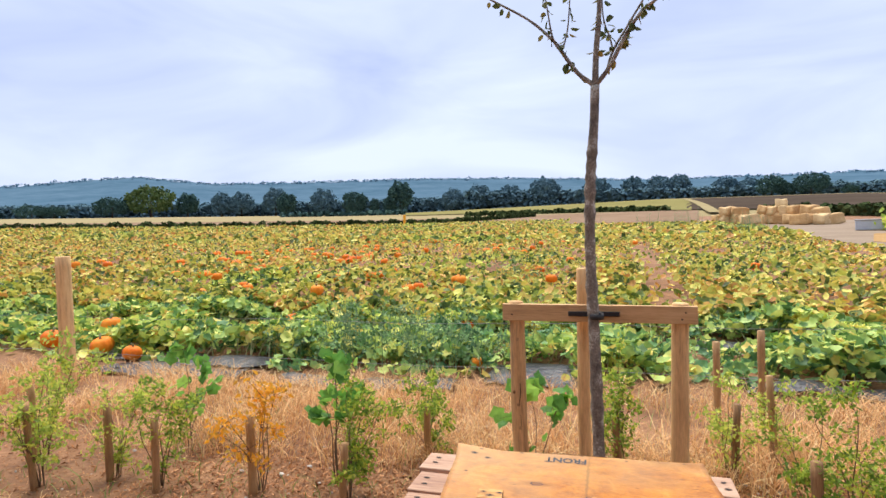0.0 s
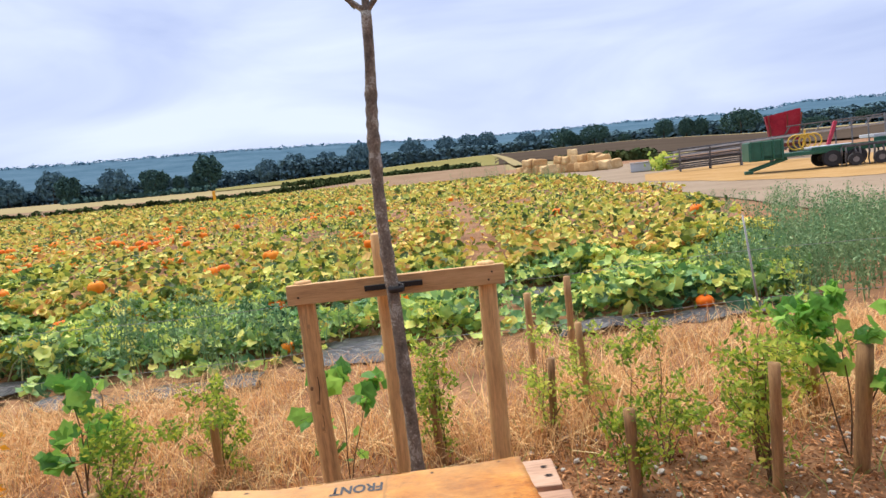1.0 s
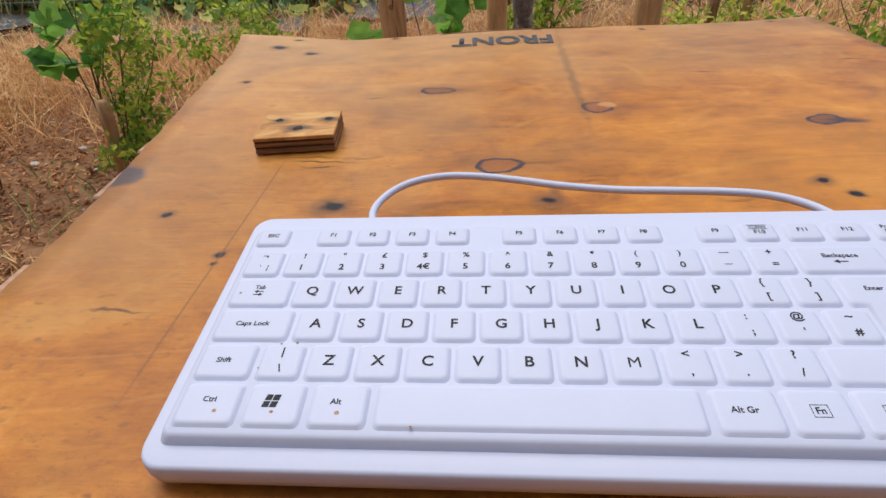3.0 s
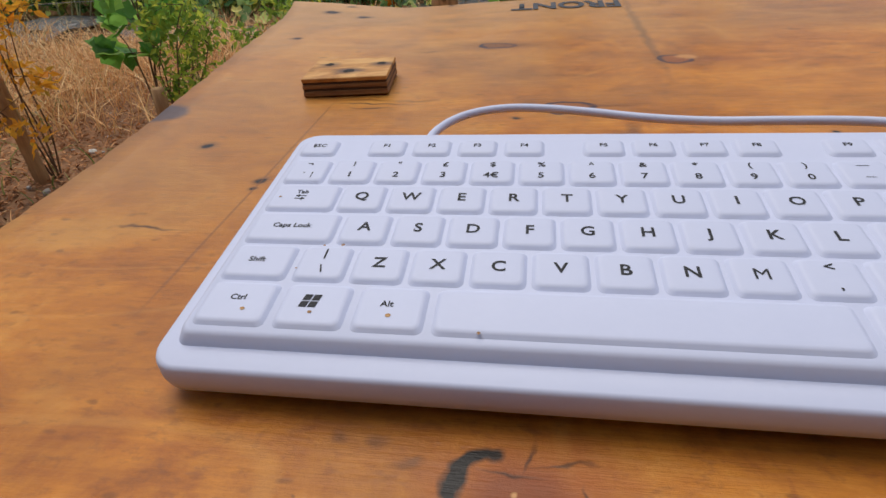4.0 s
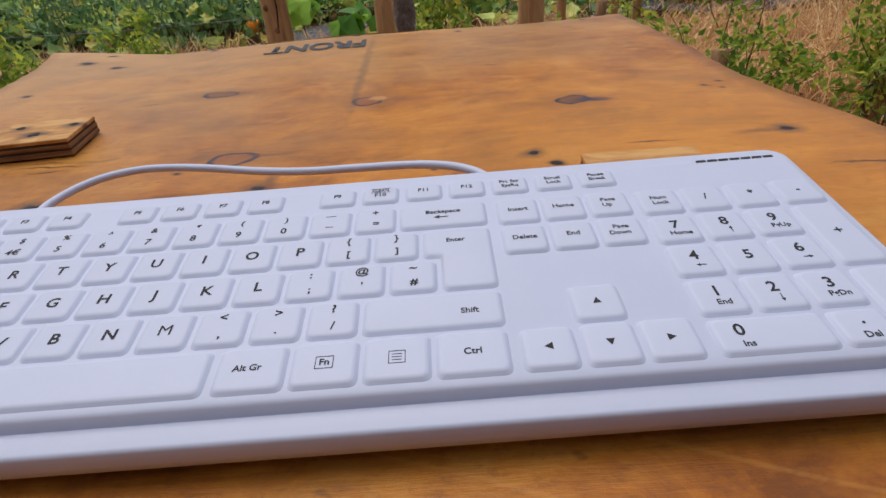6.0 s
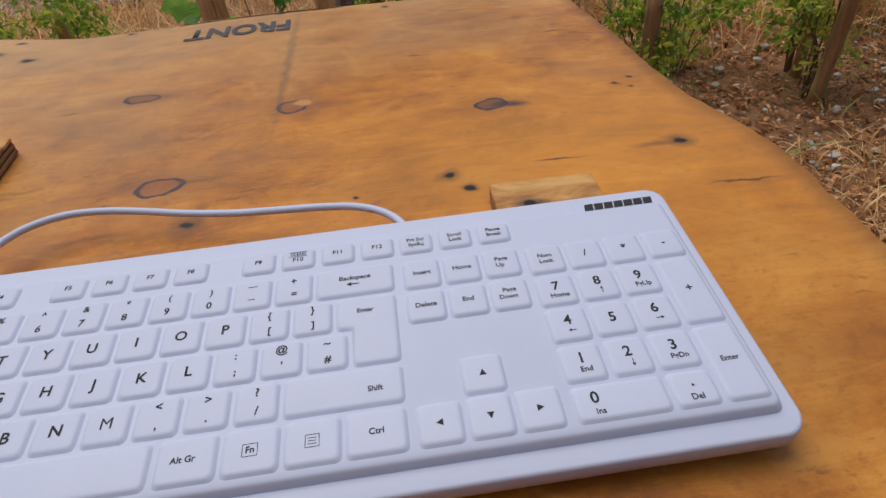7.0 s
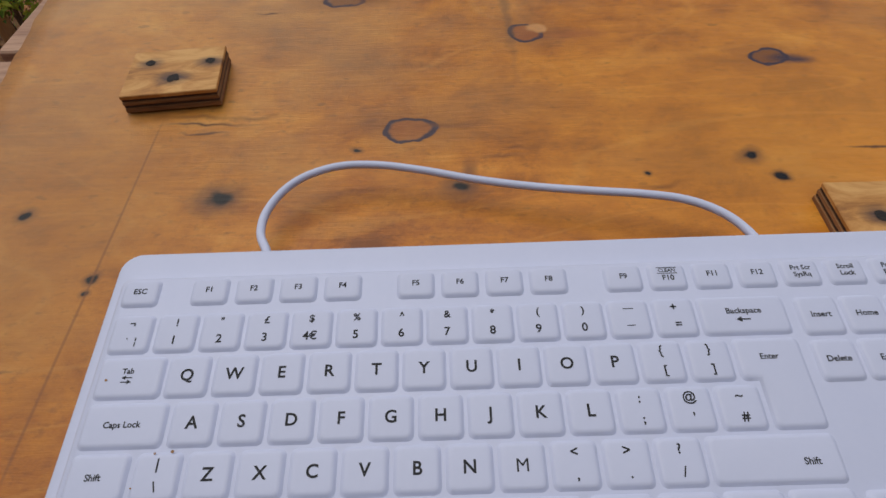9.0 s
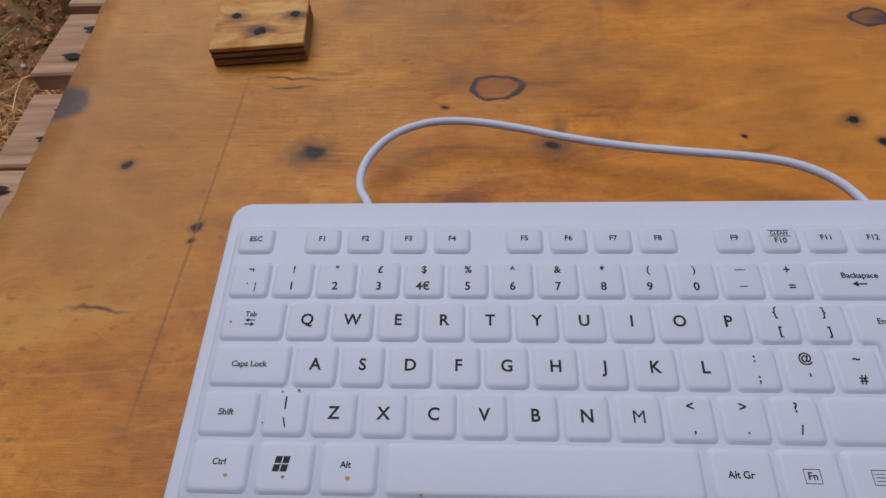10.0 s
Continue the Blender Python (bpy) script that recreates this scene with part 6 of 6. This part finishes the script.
far_tree(-43.3, 2.06, 4.83, 4.0, 600, M_WILLOW, "paler green bushy tree among the oaks", 590)


def wood_band(name, a0, a1, r, top0, top1, label, count, size):
    """A belt of woodland with a bumpy skyline."""
    rng = random.Random(int(r))
    out = []
    for _ in range(count):
        az = rng.uniform(a0, a1)
        f = (az - a0) / (a1 - a0)
        rr = r * rng.uniform(0.97, 1.06)
        x, y = polar(az, rr)
        g = ground_at(x, y)
        top = EYE_Z + rr * math.tan(radians(top0 + (top1 - top0) * f + 0.30 * noise.noise(Vector((az * 1.1, r, 0))) + 0.16 * noise.noise(Vector((az * 4.0, r, 3)))))
        z = g + max(size * 0.4, top - g) * rng.random() ** 0.6
        out.append(leaf_pose(Vector((x, y, z)), size * rng.uniform(0.6, 1.4), rng, 1.8))
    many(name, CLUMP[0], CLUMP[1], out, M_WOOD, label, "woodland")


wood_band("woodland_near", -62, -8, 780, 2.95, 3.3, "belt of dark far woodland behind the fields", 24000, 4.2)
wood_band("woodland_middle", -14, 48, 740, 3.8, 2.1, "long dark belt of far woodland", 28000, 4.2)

# trees along the crest of the hills, blue haze painted into their leaves
rng = random.Random(65)
crest = []
for _ in range(5000):
    az, rr = rng.uniform(-64, 52), rng.uniform(2500, 2620)
    x, y = polar(az, rr)
    tall = 6 + 11 * noise.noise(Vector((az * 1.3, 4, 0))) + 4 * noise.noise(Vector((az * 5.0, 8, 0)))
    if tall > 1.5:
        crest.append(leaf_pose(Vector((x, y, ground_at(x, y) + tall * rng.random() ** 0.7)), rng.uniform(5, 9), rng, 2.0))
many("hill_woods", CLUMP[0], CLUMP[1], crest, M_CREST, "far trees along the crest of the hills, tinted with blue haze", "woodland")


def hedge(name, line, height, width, count, size, material, label, seed):
    rng = random.Random(seed)
    out = []
    for _ in range(count):
        f = rng.random() * (len(line) - 1)
        i = int(f)
        (a0, r0), (a1, r1) = line[i], line[i + 1]
        az, r = a0 + (a1 - a0) * (f - i), r0 + (r1 - r0) * (f - i) + rng.uniform(-width, width)
        x, y = polar(az, r)
        hh = height * (0.8 + 0.5 * noise.noise(Vector((az * 1.2, seed, 0))))
        out.append(leaf_pose(Vector((x, y, ground_at(x, y) + hh * rng.random() ** 0.7)), size * rng.uniform(0.6, 1.4), rng, 0.5))
    return many(name, CLUMP[0], CLUMP[1], out, material, label, "hedge")


hedge("field_hedge", [(-70, 102), (-50, 101), (-30, 101), (-16, 101), (-11, 118), (-7, 130)], 1.1, 0.6, 5200, 0.55, M_HEDGE, "low dark clipped hedge along the field's far side", 71)
hedge("olive_hedge", [(-14, 175), (-8, 165), (0, 150), (5.5, 138)], 1.1, 1.0, 1200, 1.1, M_HEDGE, "low hedge below the olive field", 72)
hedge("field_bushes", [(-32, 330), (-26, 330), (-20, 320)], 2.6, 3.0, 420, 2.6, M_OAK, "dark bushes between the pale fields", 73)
hedge("yard_scrub", [(13, 112), (17, 104), (22, 98)], 1.5, 4.0, 1500, 1.0, M_HEDGE, "rough green scrub behind the straw bales", 74)

# the orange marker post
post = part("marker_post", box_bm(0.42, 0.3, 1.9, 0.04), M_ORANGE)
px, py = polar(-20.1, 99)
post.location = (px, py, ground_at(px, py))
tagged(post, "bright orange marker post at the field's far side", "marker post")

# ---- straw bales ----
rng = random.Random(81)
bm = box_bm(1.9, 1.15, 1.1, 0.12, 2)
bmesh.ops.subdivide_edges(bm, edges=[e for e in bm.edges if e.calc_length() > 0.6], cuts=3, use_grid_fill=True)
roughen(bm, 0.16, 1.6)
bale = part("straw_bale", bm, M_BALE, None, smooth=True)
tagged(bale, "loose golden straw bale tumbled on the yard", "straw bale", "straw bales")
k = 0
for az, r, level in [(9.6 + i * 0.72, 77 - i * 0.55, 0) for i in range(13)] + [(10.4, 76.5, 1), (13.4, 74.5, 1), (14.2, 74, 1), (15.0, 73.5, 1), (15.8, 73, 1), (16.6, 72.6, 1), (11.3, 76, 0.9), (14.6, 74.2, 1.75), (17.3, 72.2, 0.7), (12.2, 72, 0), (16.0, 69, 0), (17.5, 69.5, 0)]:
    x, y = polar(az, r)
    m = pose(x, y, ground_at(x, y) + level * 0.95 + 0.02, rng.uniform(-9, 9), rng.uniform(-9, 9), rng.uniform(0, 180))
    if k == 0:
        bale.matrix_basis = m
    else:
        copy_thing(bale, m)
    k += 1

# ---- farm machinery ----
def wheel(root, x, y, r, w, name="wheel"):
    bm = bmesh.new()
    bmesh.ops.create_cone(bm, cap_ends=True, segments=20, radius1=r, radius2=r, depth=w, matrix=pose(x, y, r, 90))
    bmesh.ops.bevel(bm, geom=[e for e in bm.edges if len(e.link_faces) == 2 and e.calc_face_angle(0) > 1.0], offset=r * 0.12, segments=2, affect="EDGES")
    ob = part(name, bm, M_TYRE, root, smooth=False)
    hub = bmesh.new()
    bmesh.ops.create_cone(hub, cap_ends=True, segments=14, radius1=r * 0.5, radius2=r * 0.42, depth=w * 1.08, matrix=pose(x, y, r, 90))
    part("rim", hub, M_STEEL, ob)
    return ob


def beam(name, a, b, w, h, material, root):
    a, b = Vector(a), Vector(b)
    d = b - a
    bm = box_bm(d.length, w, h, min(w, h) * 0.12, 1, (0, 0, -h / 2))
    ob = part(name, bm, material, root)
    ob.matrix_basis = Matrix.Translation((a + b) / 2) @ d.to_track_quat("X", "Z").to_matrix().to_4x4()
    return ob


def stand(name, az, r, rz, label, category):
    x, y = polar(az, r)
    return tagged(empty_at(name, x, y, ground_at(x, y) + 0.065, rz), label, category)


# low green trailer: high headboard, flat bed, drawbar on a stand
tr = stand("flat_trailer", 33.0, 27.6, -20, "dark green low flatbed trailer with a tall headboard", "trailer")
part("bed", box_bm(4.3, 1.6, 0.16, 0.02, 1, (0.9, 0, 0.55)), M_GREEN, tr)
part("headboard", box_bm(1.25, 1.6, 0.80, 0.04, 1, (-1.15, 0, 0.50)), M_GREEN, tr)
for x in (-1.7, -1.3, -0.9, -0.6):
    part("rib", box_bm(0.06, 0.06, 0.8, 0.01, 1, (x, -0.83, 0.50)), M_GREEN, tr)
beam("drawbar", (-1.75, -0.4, 0.12), (-0.4, -0.6, 0.52), 0.16, 0.16, M_GREEN, tr)
part("stand", box_bm(0.30, 0.3, 0.14, 0.02, 1, (-1.75, -0.4, 0.0)), M_GREEN, tr)
for x in (1.1, 1.9):
    wheel(tr, x, -0.72, 0.34, 0.22)
    wheel(tr, x, 0.72, 0.34, 0.22)
part("side_rail", box_bm(2.6, 0.05, 0.10, 0.01, 1, (1.7, -0.80, 0.72)), M_GREEN, tr)
part("cover_sheet", box_bm(1.5, 1.2, 0.14, 0.06, 2, (1.1, 0.1, 0.715)), M_CRATE, tr)
# reel of hose frames on the bed
for i in range(4):
    v, f = tube([(0.1 + 0.2 * i + 0.30 * math.cos(a), 0.1, 1.08 + 0.30 * math.sin(a)) for a in [2 * math.pi * q / 16 for q in range(17)]], [0.03] * 17, 6, False)
    link_mesh("hose_loop", v, f, M_YELLOW, tr, True)
beam("red_arm", (1.15, 0.0, 0.75), (1.45, 0.0, 1.75), 0.16, 0.12, M_RED, tr)
beam("red_arm", (0.35, 0.2, 0.75), (0.45, 0.2, 1.55), 0.06, 0.06, M_YELLOW, tr)

# cultivator: a low frame of dark tines
cu = stand("cultivator", 38.0, 27.5, -20, "dark steel cultivator with rows of curved tines", "cultivator")
for j in range(3):
    beam("cross_bar", (-1.0, -0.5 + 0.5 * j, 0.75), (2.4, -0.5 + 0.5 * j, 0.75), 0.10, 0.10, M_STEEL, cu)
    for i in range(8):
        x = -0.9 + 0.45 * i
        v, f = tube([(x, -0.5 + 0.5 * j, 0.76), (x, -0.62 + 0.5 * j, 0.5), (x + 0.03, -0.42 + 0.5 * j, 0.2), (x, -0.62 + 0.5 * j, 0.0)], [0.035, 0.035, 0.03, 0.02], 5)
        link_mesh("tine", v, f, M_STEEL, cu, True)
for i in range(6):
    beam("mast", (-0.9 + 0.55 * i, 0.5, 0.75), (-0.8 + 0.55 * i, 0.9, 1.75 + 0.1 * (i % 2)), 0.05, 0.05, M_STEEL, cu)
beam("top_bar", (-0.95, 0.9, 1.7), (2.1, 0.9, 1.75), 0.06, 0.06, M_STEEL, cu)
for i in range(4):
    wheel(cu, -0.7 + 0.8 * i, -0.9, 0.24, 0.16, "press_wheel")
# second green trailer further along
t2 = stand("long_trailer", 41.5, 29, -22, "long dark green trailer with a pale bed", "trailer")
part("bed", box_bm(5.0, 1.7, 0.14, 0.02, 1, (0.6, 0, 0.95)), M_CRATE, t2)
part("side", box_bm(5.0, 0.06, 0.34, 0.01, 1, (0.6, -0.85, 0.62)), M_GREEN, t2)
for x in (0.2, 1.2):
    wheel(t2, x, -0.7, 0.38, 0.24)
    wheel(t2, x, 0.7, 0.38, 0.24)
# tipped red hopper behind
hp = stand("tipping_hopper", 32.3, 48, -28, "tall faded red tipping hopper with an open top", "hopper")
bm = bmesh.new()
outer = [(-0.85, -0.75, 1.35), (0.85, -0.75, 1.15), (0.85, 0.75, 1.15), (-0.85, 0.75, 1.35), (-1.12, -0.95, 2.95), (1.02, -0.95, 3.25), (1.02, 0.95, 3.35), (-1.12, 0.95, 3.05)]
vs = [bm.verts.new(p) for p in outer]
for q in ((0, 1, 5, 4), (1, 2, 6, 5), (2, 3, 7, 6), (3, 0, 4, 7), (3, 2, 1, 0)):
    bm.faces.new([vs[i] for i in q])
bmesh.ops.solidify(bm, geom=bm.faces[:], thickness=0.06)
part("hopper", bm, M_RED, hp)
for x in (-0.9, 0.2, 1.0):
    beam("rib", (x * 0.85, -0.84, 1.25), (x * 1.05, -1.03, 2.95), 0.08, 0.08, M_RED_IN, hp)
part("chassis", box_bm(2.6, 1.2, 0.22, 0.02, 1, (0, 0, 0.75)), M_RED_IN, hp)
for x in (-0.8, 0.8):
    for y in (-0.7, 0.7):
        wheel(hp, x, y, 0.45, 0.25)
for y in (-0.4, 0.4):
    beam("strut", (0.6, y, 0.9), (0.9, y, 1.05), 0.12, 0.1, M_STEEL, hp)
# long stacked booms and pipes on trestles
bo = stand("boom_stack", 28.8, 39, -22, "long stacked steel booms and pipes on trestles", "boom stack")
for i, (z, y, m, x0, x1) in enumerate(((0.30, 0.0, M_STEEL, -3.6, 2.0), (0.42, 0.35, M_STEEL, -3.8, 2.2), (0.72, 0.0, M_STEEL, -3.9, 2.0), (0.84, 0.4, M_STEEL, -3.4, 2.4), (1.22, 0.1, M_ALU, -3.6, 8.0), (1.36, 0.45, M_STEEL, -3.3, 5.5), (1.05, 0.2, M_STEEL, -3.2, 3.0), (0.56, 0.2, M_STEEL, -4.0, 2.6), (0.18, 0.3, M_STEEL, -3.4, 2.4), (0.96, 0.0, M_ALU, -4.1, 2.8), (0.64, 0.5, M_STEEL, -3.7, 3.2), (1.18, 0.5, M_STEEL, -3.9, 3.4))):
    beam("boom", (x0, y, z), (x1, y, z + (0.32 if i == 4 else 0.12)), 0.14, 0.10, m, bo)
for x in (-3.2, -1.5, 0.2, 1.8):
    beam("trestle_post", (x, -0.05, 0.0), (x, -0.05, 1.35), 0.10, 0.10, M_STEEL, bo)
    beam("trestle_post", (x, 0.55, 0.0), (x, 0.55, 1.35), 0.10, 0.10, M_STEEL, bo)
    beam("trestle_bar", (x, -0.1, 0.62), (x, 0.6, 0.62), 0.08, 0.08, M_STEEL, bo)
for i in range(6):
    beam("lattice", (2.4 + 0.8 * i, 0.1, 1.35 + 0.03 * i), (2.8 + 0.8 * i, 0.1, 1.95), 0.06, 0.06, M_STEEL, bo)
beam("lattice_rail", (2.6, 0.1, 1.95), (7.6, 0.1, 2.0), 0.07, 0.07, M_STEEL, bo)
# pale crate and the green plants beside it
cr = stand("crate", 20.8, 47, -20, "grey-white covered crate standing on the yard", "crate")
part("box", box_bm(1.7, 1.5, 0.62, 0.03), M_CRATE, cr)
part("lid", box_bm(1.8, 1.6, 0.10, 0.03, 1, (0, 0, 0.62)), M_ALU, cr)
rng = random.Random(91)
pl = stand("plant_heap", 22.7, 46, 0, "heap of leafy green cuttings beside the crate", "plants")
leaves_at("leaves", PUMP, [leaf_pose(Vector((rng.gauss(0, 0.45), rng.gauss(0, 0.4), abs(rng.gauss(0.5, 0.35)))), rng.uniform(0.25, 0.45), rng) for _ in range(140)], M_LIME, pl)

# ---- unseen boarded wall, added behind the camera to close the place and block skylight ----
wall = part("wall_south", box_bm(16, 0.2, 4.2, 0.02), M_LIGHT_BLOCK)
wall.location = (0.2, -3.2, -0.02)
tagged(wall, "plain dark boarded wall, added unseen behind the camera to block light", "wall", kind="structure")
